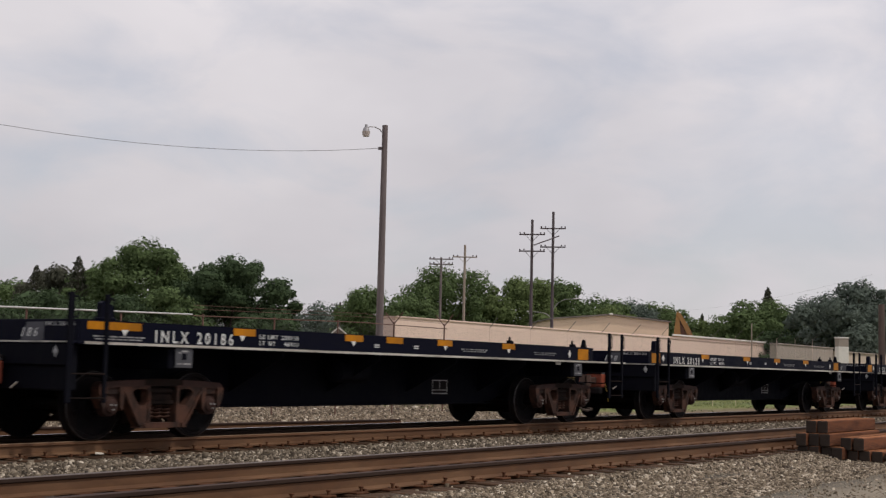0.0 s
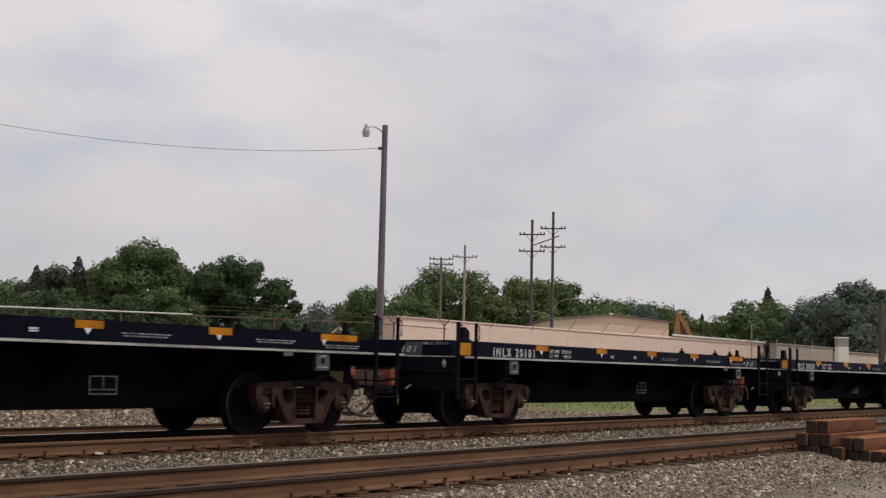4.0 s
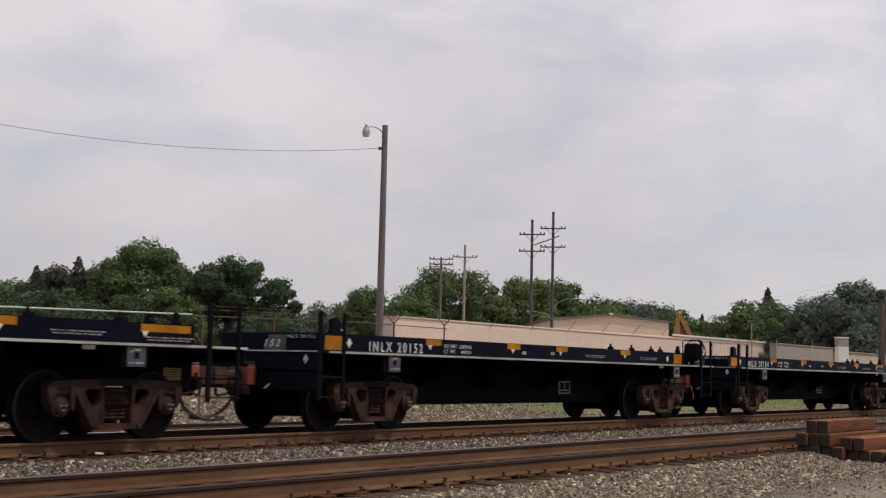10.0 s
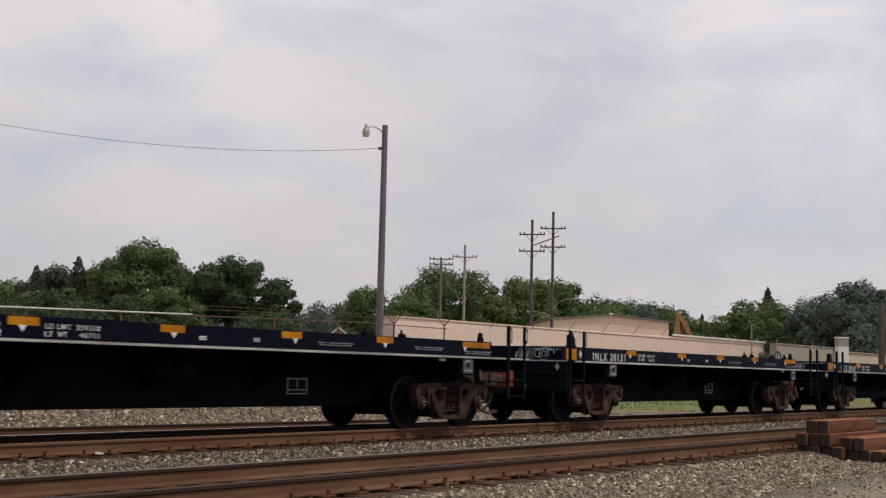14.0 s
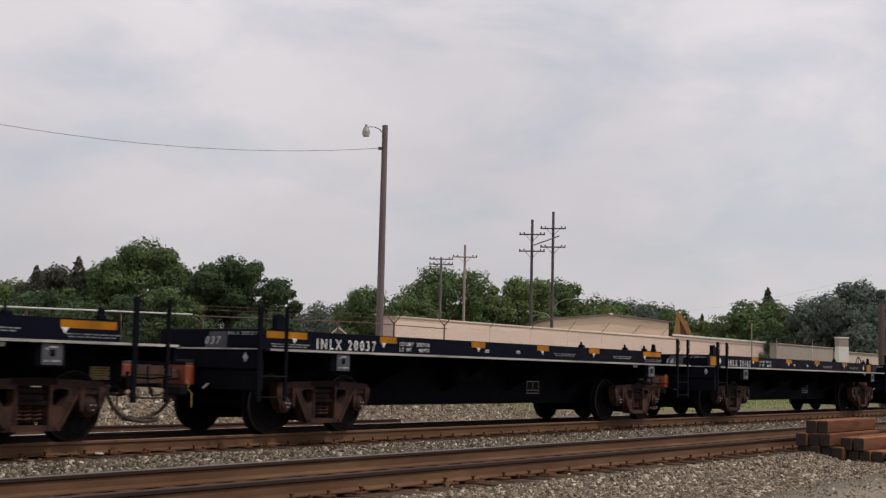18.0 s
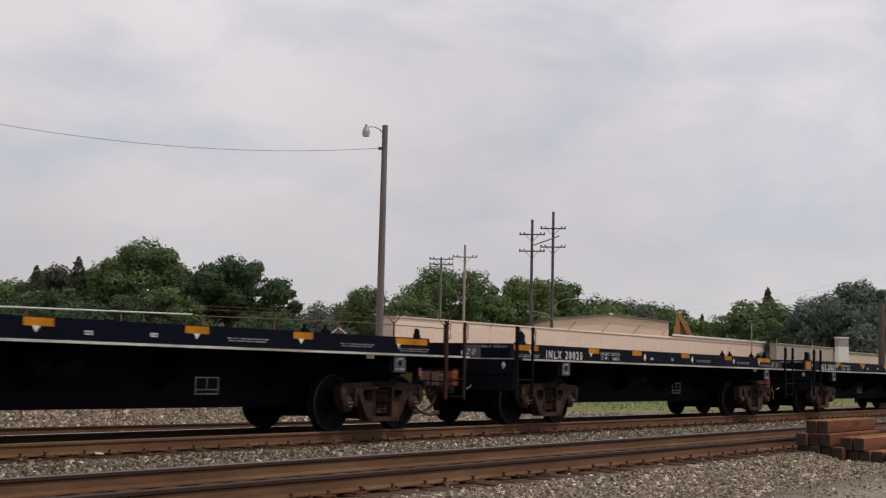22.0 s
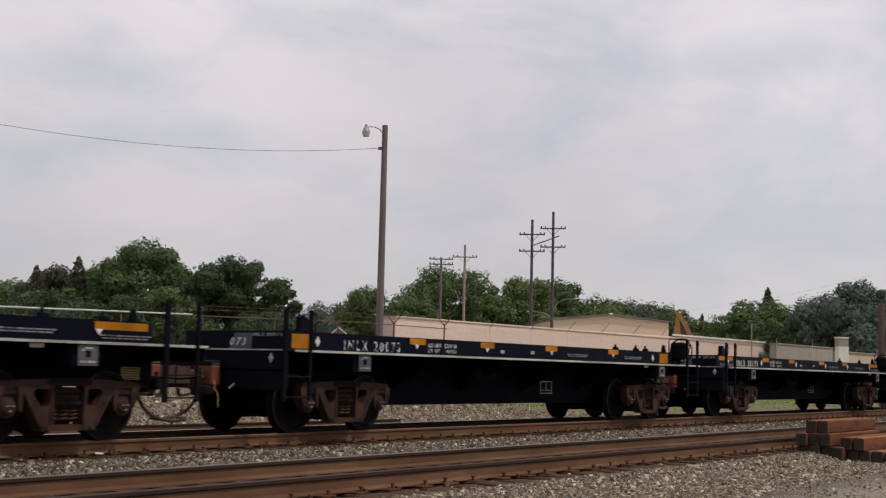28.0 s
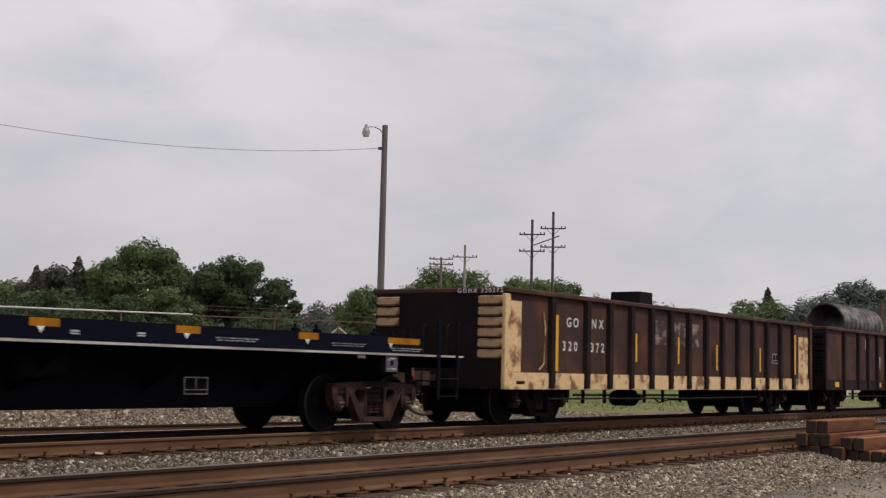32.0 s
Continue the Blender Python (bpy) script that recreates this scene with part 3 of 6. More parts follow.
def stones(name, region, count, size, label, seed, mat=None):
    # lighter top face, light from above put into its colour
    """Broken angular stones lying on the ground."""
    rng = np.random.default_rng(seed)
    x0, x1, y0, y1 = region
    u = rng.random(count)
    # denser towards the near end
    x = x0 + (x1 - x0) * u ** 1.5
    y = rng.uniform(y0, y1, count)
    z = np.interp(y, [-400, -10.2, -8.6, -7.62, -7.22, -4.0, -3.3, -2.4, -1.7, 1.7, 3.4, 12, 60], [-0.40, -0.37, -0.33, -0.275, -0.165, -0.165, -0.215, -0.215, -0.20, -0.20, -0.34, -0.34, -0.4])
    # keep the rails and the pile clear
    ok = np.ones(count, bool)
    for c in (-0.7525, 0.7525, -5.06, -6.565):
        ok &= np.abs(y - c) > 0.11
    thin = (np.abs(y) < 1.42) | (np.abs(y + 5.815) < 1.27)
    on_tie = thin & (np.abs((x - 2.0 + 0.25) % 0.5 - 0.25) < 0.125)
    ok &= ~thin | (rng.random(count) < np.where(on_tie, 0.04, 0.24))
    z = z - 0.028 * (thin & ~on_tie)
    x, y, z = x[ok], y[ok], z[ok]
    n = len(x)
    r = size * np.exp(rng.normal(0, 0.33, n)) * 0.5
    cube = np.array([(a, b, c) for c in (-1, 1) for b in (-1, 1) for a in (-1, 1)], float)
    V = cube[None] * (1 + rng.uniform(-0.5, 0.25, (n, 8, 3)))
    V *= (r[:, None] * rng.uniform(0.55, 1.15, (n, 3)))[:, None, :]
    a, b = rng.uniform(0, 2 * np.pi, n), rng.uniform(-0.8, 0.8, n)
    ca, sa, cb, sb = np.cos(a), np.sin(a), np.cos(b), np.sin(b)
    X, Y, Z = V[..., 0], V[..., 1], V[..., 2]
    Y, Z = Y * cb[:, None] - Z * sb[:, None], Y * sb[:, None] + Z * cb[:, None]
    X, Y = X * ca[:, None] - Y * sa[:, None], X * sa[:, None] + Y * ca[:, None]
    V = np.stack([X + x[:, None], Y + y[:, None], Z + (z + r * rng.uniform(-0.1, 0.6, n))[:, None]], -1)
    F = np.array([(4, 5, 7, 6), (0, 1, 5, 4), (2, 6, 7, 3), (0, 4, 6, 2), (1, 3, 7, 5)])
    Q = (F[None] + 8 * np.arange(n)[:, None, None]).reshape(-1, 4)
    ob = new(name, raw_mesh(name, V.reshape(-1, 3), Q, mat or M_STONE))
    tagged(ob, label, "gravel", kind="stuff")


build_ground()
build_track("near_track", -5.815, 0.04, "empty near track with rusty rails on ballast", ((M_DULLTOP, M_HEAD, M_DULLTOP), (M_SEMITOP, M_HEAD, M_SEMITOP)))
# far rail's dark web and head paint in the shade under the train
build_track("main_track", 0.0, 0.0, "main track under the train with worn rails", ((M_TANTOP, M_TANHEAD, M_TANTOP), (M_RAILTOP, M_HEAD, M_RAILTOP, M_HEAD)))
stones("ballast", (8.5, 28.0, -8.7, -6.68), 96000, 0.0225, "grey broken ballast beside the near track", 11, M_STONEDUST)
stones("ballast", (5.0, 40.0, -6.45, -5.18), 6000, 0.036, "grey broken ballast between the near rails", 12)
stones("ballast", (4.5, 42.0, -4.95, -0.88), 70000, 0.028, "grey broken ballast between the two tracks", 13)
stones("ballast", (8.0, 40.0, 0.9, 13.0), 38000, 0.040, "pale broken ballast behind the main track", 14, M_STONEDUST)
stones("ballast", (12.0, 46.0, 12.5, 34.0), 9000, 0.075, "pale loose stones on the dirt beyond the track", 16, M_STONEDUST)
stones("ballast", (9.0, 30.0, -11.0, -8.3), 8000, 0.018, "small loose gravel on the service road", 15, M_STONEDUST)


# ---- the train ----
PITCH = 16.30
TRUCK_AT = 5.42


def far_edge(c, d, p, q):
    """How far a ray from c along d goes until it meets the edge p-q."""
    ex, ez = q[0] - p[0], q[1] - p[1]
    det = d[0] * -ez + d[1] * ex
    if abs(det) < 1e-9:
        return 9.0
    wx, wz = p[0] - c[0], p[1] - c[1]
    r = (wx * -ez + wz * ex) / det
    u = (d[0] * wz - d[1] * wx) / det
    return r if r > 0 and -1e-6 <= u <= 1 + 1e-6 else 9.0


def truck_meshes():
    me = {}
    # cast side frame seen from its outer face, x along the track
    b = Build()
    y0, y1 = -0.075, 0.075
    b.slot = 1
    for s in (-1, 1):
        b.prism([(s * 1.12, 0.68), (s * 1.10, 0.735), (s * 1.05, 0.775), (s * 0.62, 0.80), (s * 0.34, 0.808), (s * 0.34, 0.72), (s * 0.70, 0.715)], y0, y1)
    # grimy crown over the bolster, a little set back; shade painted into its dark colour
    b.slot = 2
    b.prism([(-0.34, 0.72), (-0.34, 0.808), (-0.2, 0.822), (0.2, 0.822), (0.34, 0.808), (0.34, 0.72)], y0 + 0.012, y1 - 0.006)
    b.slot = 0
    web = [(0.235, 0.735), (0.82, 0.735), (0.72, 0.665), (0.435, 0.205), (0.40, 0.165), (0.215, 0.165)]
    window = [(0.31, 0.685), (0.48, 0.685), (0.535, 0.655), (0.535, 0.62), (0.43, 0.475), (0.385, 0.455), (0.32, 0.465), (0.285, 0.51), (0.285, 0.66)]
    for s in (-1, 1):
        # slender diagonal and column round a three-cornered window
        c, n, rim, hole = (0.395, 0.585), 34, [], []
        for k in range(n):
            t = 2 * math.pi * k / n
            d = (math.cos(t), math.sin(t))
            for shape, ring in ((web, rim), (window, hole)):
                far = min(far_edge(c, d, p, q) for p, q in zip(shape, shape[1:] + shape[:1]))
                ring.append((s * (c[0] + d[0] * far), c[1] + d[1] * far))
        ya, yb = y0 + 0.004, y1 - 0.004
        vs = [(p[0], ya, p[1]) for p in rim] + [(p[0], ya, p[1]) for p in hole] + [(p[0], yb, p[1]) for p in rim] + [(p[0], yb, p[1]) for p in hole]
        fs = []
        for k in range(n):
            m = (k + 1) % n
            fs += [(k, m, n + m, n + k), (2 * n + k, 2 * n + m, 3 * n + m, 3 * n + k), (k, m, 2 * n + m, 2 * n + k), (n + k, n + m, 3 * n + m, 3 * n + k)]
        b.add(vs, fs)
        # pedestal jaws on both sides of the bearing
        b.prism([(s * 0.69, 0.715), (s * 0.775, 0.715), (s * 0.755, 0.44), (s * 0.715, 0.40), (s * 0.70, 0.50)], y0 - 0.012, y1)
        b.prism([(s * 0.99, 0.715), (s * 1.115, 0.705), (s * 1.10, 0.55), (s * 1.04, 0.43), (s * 1.00, 0.44)], y0 - 0.012, y1)
        b.prism([(s * 0.76, 0.72), (s * 1.01, 0.72), (s * 0.99, 0.62), (s * 0.78, 0.62)], y0 + 0.02, y1)
        # raised rib along the diagonal
        b.prism([(s * 0.655, 0.655), (s * 0.71, 0.665), (s * 0.435, 0.215), (s * 0.365, 0.185)], y0 - 0.016, y0 + 0.006)
        b.prism([(s * 0.235, 0.70), (s * 0.275, 0.70), (s * 0.275, 0.20), (s * 0.225, 0.20)], y0 - 0.008, y0 + 0.006)
    b.prism([(-0.42, 0.165), (0.42, 0.165), (0.38, 0.235), (-0.38, 0.235)], y0 - 0.02, y1 + 0.02)
    for x in (-0.335, 0.335):
        b.lathe([(y0 - 0.045, 0.0), (y0 - 0.045, 0.028), (y0 - 0.01, 0.030)], 8, (x, 0, 0.205))
    me["side_frame"] = b.mesh("side_frame", [M_TRUCK, M_CAP, M_TRUCKD], True)
    me["black_side_frame"] = b.mesh("side_frame", [M_TRUCKD, M_TRUCKD, M_TRUCKD], True)
    b = Build()
    b.box(-0.215, 0.215, -1.12, 1.12, 0.61, 0.70, 0.03)
    for s in (-1, 1):
        b.box(-0.215, 0.215, s * 1.02 - 0.11, s * 1.02 + 0.09, 0.475, 0.53, 0.012)
        b.box(-0.195, 0.195, s * 1.02 - 0.08, s * 1.02 + 0.06, 0.53, 0.61, 0.012)
    b.box(-0.20, 0.20, -0.9, 0.9, 0.50, 0.66, 0.03)
    b.lathe([(0.70, 0.0), (0.70, 0.18), (0.80, 0.16), (0.80, 0.0)], 16, axis="z")
    # dark backing added behind the springs, standing in for the shade there
    b.box(-0.62, 0.62, -0.8, 0.8, 0.40, 0.46, 0.02)
    b.box(-0.24, 0.24, -0.90, 0.90, 0.19, 0.27, 0.015)
    b.box(-0.24, 0.24, -0.92, 0.92, 0.27, 0.50, 0.015)
    me["truck"] = b.mesh("truck", M_TRUCKD)
    b = Build()
    turns, seg = 4, 11
    b.tube([(0.062 * math.cos(2 * math.pi * k / seg), 0.062 * math.sin(2 * math.pi * k / seg), 0.275 + 0.195 * k / (turns * seg)) for k in range(turns * seg + 1)], 0.016, 6)
    me["spring"] = b.mesh("spring", M_TRUCK, True)
    b = Build()
    for s in (-1, 1):
        prof = [(s * 0.685, 0.10), (s * 0.685, 0.30), (s * 0.675, 0.39), (s * 0.670, 0.482), (s * 0.700, 0.482), (s * 0.712, 0.462), (s * 0.795, 0.455),
                (s * 0.805, 0.445), (s * 0.805, 0.395), (s * 0.765, 0.375), (s * 0.745, 0.20), (s * 0.79, 0.14), (s * 0.79, 0.09), (s * 0.685, 0.09)]
        b.lathe(prof, 40)
        # worn bright edge of the rim, a lighter ring that paints in its highlight
        b.slot = 1
        b.lathe([(s * 0.790, 0.4562), (s * 0.803, 0.4515), (s * 0.8075, 0.443)], 40)
        b.slot = 0
        # lifting holes and a chalk mark show the turning
        for k in range(2):
            t = math.pi * k + 0.3
            b.box(0.28 * math.cos(t) - 0.03, 0.28 * math.cos(t) + 0.03, s * 0.74, s * 0.765, 0.28 * math.sin(t) - 0.03, 0.28 * math.sin(t) + 0.03, 0.008)
    b.lathe([(-1.03, 0.0), (-1.03, 0.07), (-0.8, 0.085), (-0.3, 0.08), (0.3, 0.08), (0.8, 0.085), (1.03, 0.07), (1.03, 0.0)], 18)
    me["wheelset"] = b.mesh("wheelset", [M_WHEEL, M_TREAD], True)
    b = Build()
    b.lathe([(-0.06, 0.0), (-0.06, 0.05), (-0.045, 0.085), (-0.01, 0.10), (-0.005, 0.128), (0.12, 0.135), (0.12, 0.0)], 22)
    b.box(-0.13, 0.13, 0.02, 0.14, 0.09, 0.20, 0.02)
    b.slot = 1
    for k in range(3):
        t = 2 * math.pi * k / 3 + 0.5
        b.lathe([(-0.078, 0.0), (-0.078, 0.013), (-0.055, 0.013)], 6, (0.04 * math.cos(t), 0, 0.04 * math.sin(t)))
    me["bearing"] = b.mesh("bearing", [M_CAP, M_BOLT], True)
    b = Build()
    b.box(-0.05, 0.05, -0.75, 0.75, 0.30, 0.38, 0.015)
    for s in (-1, 1):
        b.box(-0.06, 0.02, s * 0.82 - 0.06, s * 0.82 + 0.0, 0.22, 0.52, 0.015)
    me["brake_beam"] = b.mesh("brake_beam", M_TRUCKD)
    return me


TRUCK = truck_meshes()


def add_truck(parent, x, frame_mesh="side_frame", label="rusty cast-steel freight truck"):
    t = part("truck", TRUCK["truck"], parent, pose(x, 0, 0), label)
    for s in (-1, 1):
        part("side_frame", TRUCK[frame_mesh], t, pose(0, s * 1.08, 0))
        for k in (-0.155, 0.0, 0.155):
            part("spring", TRUCK["spring"], t, pose(k, s * 1.01, 0))
        for e in (-0.889, 0.889):
            part("bearing", TRUCK["bearing"], t, pose(e, s * 1.12, 0.457, 0, 0, 0 if s < 0 else 180), "greasy bearing cap with three bolts")
    for e in (-0.889, 0.889):
        part("wheelset", TRUCK["wheelset"], t, pose(e, 0, 0.457), "two dark steel wheels on one axle")
        part("brake_beam", TRUCK["brake_beam"], t, pose(e * 0.42, 0, 0))
    return t


def coupler_mesh():
    b = Build()
    b.box(-0.30, 0.30, -0.075, 0.075, 0.80, 0.95, 0.025)
    b.prism([(0.28, -0.13), (0.50, -0.17), (0.60, -0.12), (0.52, -0.02), (0.40, 0.02), (0.55, 0.10), (0.62, 0.20), (0.50, 0.24), (0.28, 0.13)], 0.745, 1.0, "z")
    b.prism([(0.50, -0.17), (0.63, -0.13), (0.66, -0.03), (0.58, 0.0), (0.50, -0.06)], 0.73, 1.01, "z")
    b.tube([(0.42, 0.0, 0.74), (0.42, 0.02, 0.60), (0.36, 0.03, 0.55)], 0.025, 6)
    return b.mesh("coupler", M_COUPLER)


def hose_mesh():
    b = Build()
    pts = [(-0.26, -0.32, 0.66), (-0.23, -0.34, 0.54), (-0.15, -0.34, 0.41), (0.0, -0.33, 0.305), (0.20, -0.31, 0.24), (0.42, -0.29, 0.208), (0.60, -0.26, 0.205), (0.70, -0.24, 0.215)]
    b.tube(pts, 0.028, 8)
    b.lathe([(-0.06, 0.0), (-0.06, 0.04), (0.05, 0.045), (0.05, 0.0)], 8, (-0.27, -0.32, 0.69), "x")
    b.box(0.62, 0.76, -0.29, -0.19, 0.195, 0.265, 0.012)
    return b.mesh("air_hose", M_HOSE, True)


COUPLER, HOSE = coupler_mesh(), hose_mesh()


def flatcar_meshes():
    me = {}
    # deck side channel, set in from the wide lower ledge
    b = Build()
    b.prism([(-1.07, 1.285), (-1.07, 1.575), (-0.97, 1.575), (-0.97, 1.545), (-1.045, 1.545), (-1.045, 1.285)], -6.82, 6.78, "x")
    b.box(-7.2, 7.46, -1.525, -1.03, 1.245, 1.285, 0.006)
    me["side_sill"] = b.mesh("side_sill", M_NAVY)
    b = Build()
    for k in range(12):
        u0, u1 = -7.10 + k * 1.21, -7.10 + (k + 1) * 1.21 - 0.006
        b.box(u0, u1, -1.531, -1.5265, 1.250, 1.284)
    me["stripe"] = b.mesh("reflective_stripe", M_STRIPE)
    b = Build()
    b.box(-6.80, 6.76, -0.965, 0.965, 1.49, 1.545, 0.01)
    b.box(6.70, 7.45, -1.025, 1.025, 1.245, 1.28, 0.01)
    b.box(-7.19, -6.75, -1.025, 1.025, 1.245, 1.28, 0.01)
    me["deck"] = b.mesh("deck", M_BLACK)
    b = Build()
    prof = [(-7.2, 0.76), (-6.6, 0.76), (-6.4, 0.76), (-4.75, 0.75), (-4.0, 0.46), (-3.5, 0.41), (3.4, 0.41), (3.9, 0.46), (4.75, 0.75), (6.4, 0.76), (6.6, 0.76), (7.45, 0.76), (7.45, 1.243), (-7.2, 1.243)]
    b.prism(prof, -0.38, 0.38)
    me["bottom_flange"] = Build().box(-3.9, 3.8, -0.48, 0.48, 0.395, 0.415, 0.005).mesh("bottom_flange", M_BLACK)
    me["centre_sill"] = b.mesh("centre_sill", M_BLACK)
    b = Build()
    b.prism([(-1.47, 1.243), (-1.47, 1.16), (-0.38, 0.62), (-0.38, 1.243)], -0.012, 0.012, "x")
    me["cross_bearer"] = b.mesh("cross_bearer", M_BLACK)
    b = Build()
    b.box(-0.22, 0.22, -1.46, 1.46, 0.95, 1.243, 0.02)
    me["body_bolster"] = b.mesh("body_bolster", M_BLACK)
    # end plate with a lower skirt
    b = Build()
    b.box(-6.85, -6.822, -1.07, 1.07, 1.285, 1.575, 0.006)
    me["end_plate"] = b.mesh("end_plate", M_NAVY)
    me["end_skirt"] = Build().box(-7.29, -7.245, -1.45, 1.45, 0.98, 1.249, 0.01).mesh("end_skirt", M_BLACK)
    me["end_angle"] = Build().box(-7.30, -7.20, -1.5, 1.5, 1.25, 1.284, 0.006).mesh("end_angle", M_NAVY)
    b = Build()
    b.box(7.40, 7.46, -1.45, 1.45, 1.06, 1.245, 0.01)
    b.box(6.782, 6.81, -1.07, 1.07, 1.285, 1.575, 0.006)
    me["end_sill"] = b.mesh("end_sill", M_NAVY)
    me["end_bulkhead"] = Build().box(-7.24, -7.10, -1.42, 1.42, 0.66, 1.249, 0.02).mesh("end_bulkhead", M_BLACK)
    me["end_stripe"] = Build().box(-7.306, -7.302, -1.46, 1.46, 1.262, 1.282).mesh("end_stripe", M_STRIPE)
    # ladder: two stiles with hooped tops, rungs as parts of it
    b = Build()
    for x, w in ((-0.285, 0.040), (0.275, 0.028)):
        b.box(x - w, x + w, -0.024, 0.024, 0.52, 1.88, 0.008)
        b.tube([(x + w - 0.01, 0.0, 1.83), (x + w + 0.055, 0.0, 1.83), (x + w + 0.075, 0.0, 1.81), (x + w + 0.075, 0.0, 1.60), (x + w + 0.05, 0.0, 1.575), (x + w - 0.01, 0.0, 1.57)], 0.012, 6)
    me["ladder"] = b.mesh("ladder", M_BLACK)
    me["rusty_ladder"] = b.mesh("ladder", M_DARKRED)
    me["rung"] = Build().tube([(-0.26, -0.02, 0), (0.26, -0.02, 0)], 0.011, 6).mesh("rung", M_TRUCKD)
    b = Build()
    b.box(-0.155, 0.155, -0.006, 0.0, -0.135, 0.125, 0.002)
    b.slot = 1
    b.box(-0.04, 0.04, -0.0105, -0.0065, -0.03, 0.05)
    b.slot = 2
    for x0, x1, z in ((-0.05, 0.07, 0.085), (-0.12, -0.03, -0.085), (-0.01, 0.06, -0.085), (0.07, 0.12, -0.085), (-0.09, -0.07, 0.06)):
        b.box(x0, x1, -0.0105, -0.0065, z - 0.012, z + 0.012)
    me["pull_plate"] = b.mesh("pull_plate", [M_GREY, M_BLACK, M_FADED])
    b = Build()
    b.box(-0.02, 0.17, -0.21, 0.21, 0.72, 1.02, 0.02)
    b.box(0.15, 0.19, -0.16, -0.06, 0.80, 0.92, 0.01)
    b.slot = 1
    b.box(-0.01, 0.16, -0.20, 0.20, 1.02, 1.07, 0.012)
    b.slot = 2
    b.box(0.04, 0.11, -0.216, -0.20, 0.83, 0.91, 0.006)
    me["striker"] = b.mesh("striker", [M_RED, M_GREY, M_BLACK])
    me["uncoupling_lever"] = Build().tube([(0, -1.35, 0.98), (0.06, -1.3, 0.86), (0.06, -0.9, 0.82), (0.06, -0.3, 0.84), (0.16, -0.2, 0.80), (0.18, -0.18, 0.62)], 0.013, 6).mesh("uncoupling_lever", M_BLACK)
    me["lever_grip"] = Build().tube([(0.02, -0.36, 0.80), (0.04, -0.37, 0.72), (0.02, -0.38, 0.67), (0.09, -0.39, 0.60), (0.10, -0.39, 0.40)], 0.007, 6).mesh("lever_grip", M_YELLOW)
    b = Build()
    b.box(0.0, 0.33, 0.0, 0.02, 0.79, 0.97, 0.004)
    b.slot = 1
    for j in range(5):
        for k in range(6):
            x, z = 0.035 + 0.05 * k + (0.02 if j % 2 else 0), 0.81 + 0.034 * j
            b.prism([(x - 0.018, z), (x, z + 0.012), (x + 0.018, z), (x, z - 0.012)], -0.004, 0.0)
    me["brake_step"] = b.mesh("brake_step", [M_PALEYELLOW, M_BLACK])
    # draft gear pocket, lock-lift rod and the end air pipe
    b = Build()
    me["draft_cover"] = Build().box(-0.02, 0.22, -0.20, 0.20, 1.03, 1.10, 0.02).mesh("draft_cover", M_STENCILBED)
    me["angle_cock"] = Build().box(0.02, 0.14, -0.46, -0.28, 0.66, 0.84, 0.02).mesh("angle_cock", M_STENCILBED)
    b.box(0.10, 0.26, -0.20, 0.20, 0.56, 0.72, 0.03)
    me["coupler_carrier"] = b.mesh("coupler_carrier", M_STENCILBED)
    b = Build()
    b.tube([(-0.3, -0.30, 0.60), (0.0, -0.31, 0.60), (0.12, -0.33, 0.66), (0.14, -0.33, 0.74)], 0.022, 7)
    b.tube([(0.10, -0.22, 0.64), (0.28, -0.23, 0.56), (0.46, -0.20, 0.56), (0.50, -0.16, 0.66)], 0.014, 6)
    me["air_pipe"] = b.mesh("air_pipe", M_COUPLER, True)
    me["white_tip"] = Build().tube([(0, 0, 0), (0.085, -0.02, 0.075)], 0.011, 6).mesh("white_tip", M_SCRAPWHITE)
    b = Build()
    b.box(-0.045, 0.045, -0.05, 0.05, 0.0, 0.06, 0.01)
    b.box(-0.018, 0.022, -0.02, 0.02, 0.055, 0.125, 0.008)
    b.box(0.03, 0.11, -0.04, 0.04, 0.0, 0.05, 0.015)
    me["deck_anchor"] = b.mesh("deck_anchor", M_BLACK)
    b = Build()
    b.box(-0.05, 0.05, -0.05, 0.05, 0.0, 0.06, 0.008)
    b.prism([(-0.045, 0.055), (0.04, 0.055), (0.03, 0.14), (-0.02, 0.165)], -0.035, 0.035)
    me["corner_stake"] = b.mesh("corner_stake", M_BLACK)
    b = Build()
    b.prism([(-0.10, 0.0), (0.10, 0.0), (0.10, 0.16), (0.07, 0.20), (0.02, 0.215), (0.0, 0.245), (-0.06, 0.25), (-0.10, 0.22)], -0.05, 0.05)
    b.box(-0.13, 0.13, -0.065, 0.065, 0.0, 0.035, 0.008)
    me["tie_down"] = b.mesh("tie_down", M_NAVY)
    b = Build()
    b.tube([(0.28 * math.cos(2 * math.pi * k / 24), 0, 0.28 * math.sin(2 * math.pi * k / 24)) for k in range(25)], 0.016, 6)
    for k in range(5):
        t = 2 * math.pi * k / 5 + 0.3
        b.tube([(0.03 * math.cos(t), 0.01, 0.03 * math.sin(t)), (0.27 * math.cos(t), 0, 0.27 * math.sin(t))], 0.011, 5)
    b.lathe([(-0.05, 0.0), (-0.05, 0.04), (0.05, 0.05), (0.05, 0.0)], 10)
    me["brake_wheel"] = b.mesh("brake_wheel", M_BLACK)
    b = Build()
    b.box(-0.10, 0.06, -0.19, 0.19, -0.22, 0.20, 0.045)
    b.box(-0.06, 0.02, -0.06, 0.06, -0.335, -0.20, 0.012)
    b.lathe([(0.05, 0.0), (0.05, 0.07), (0.11, 0.05), (0.11, 0.0)], 10, axis="x")
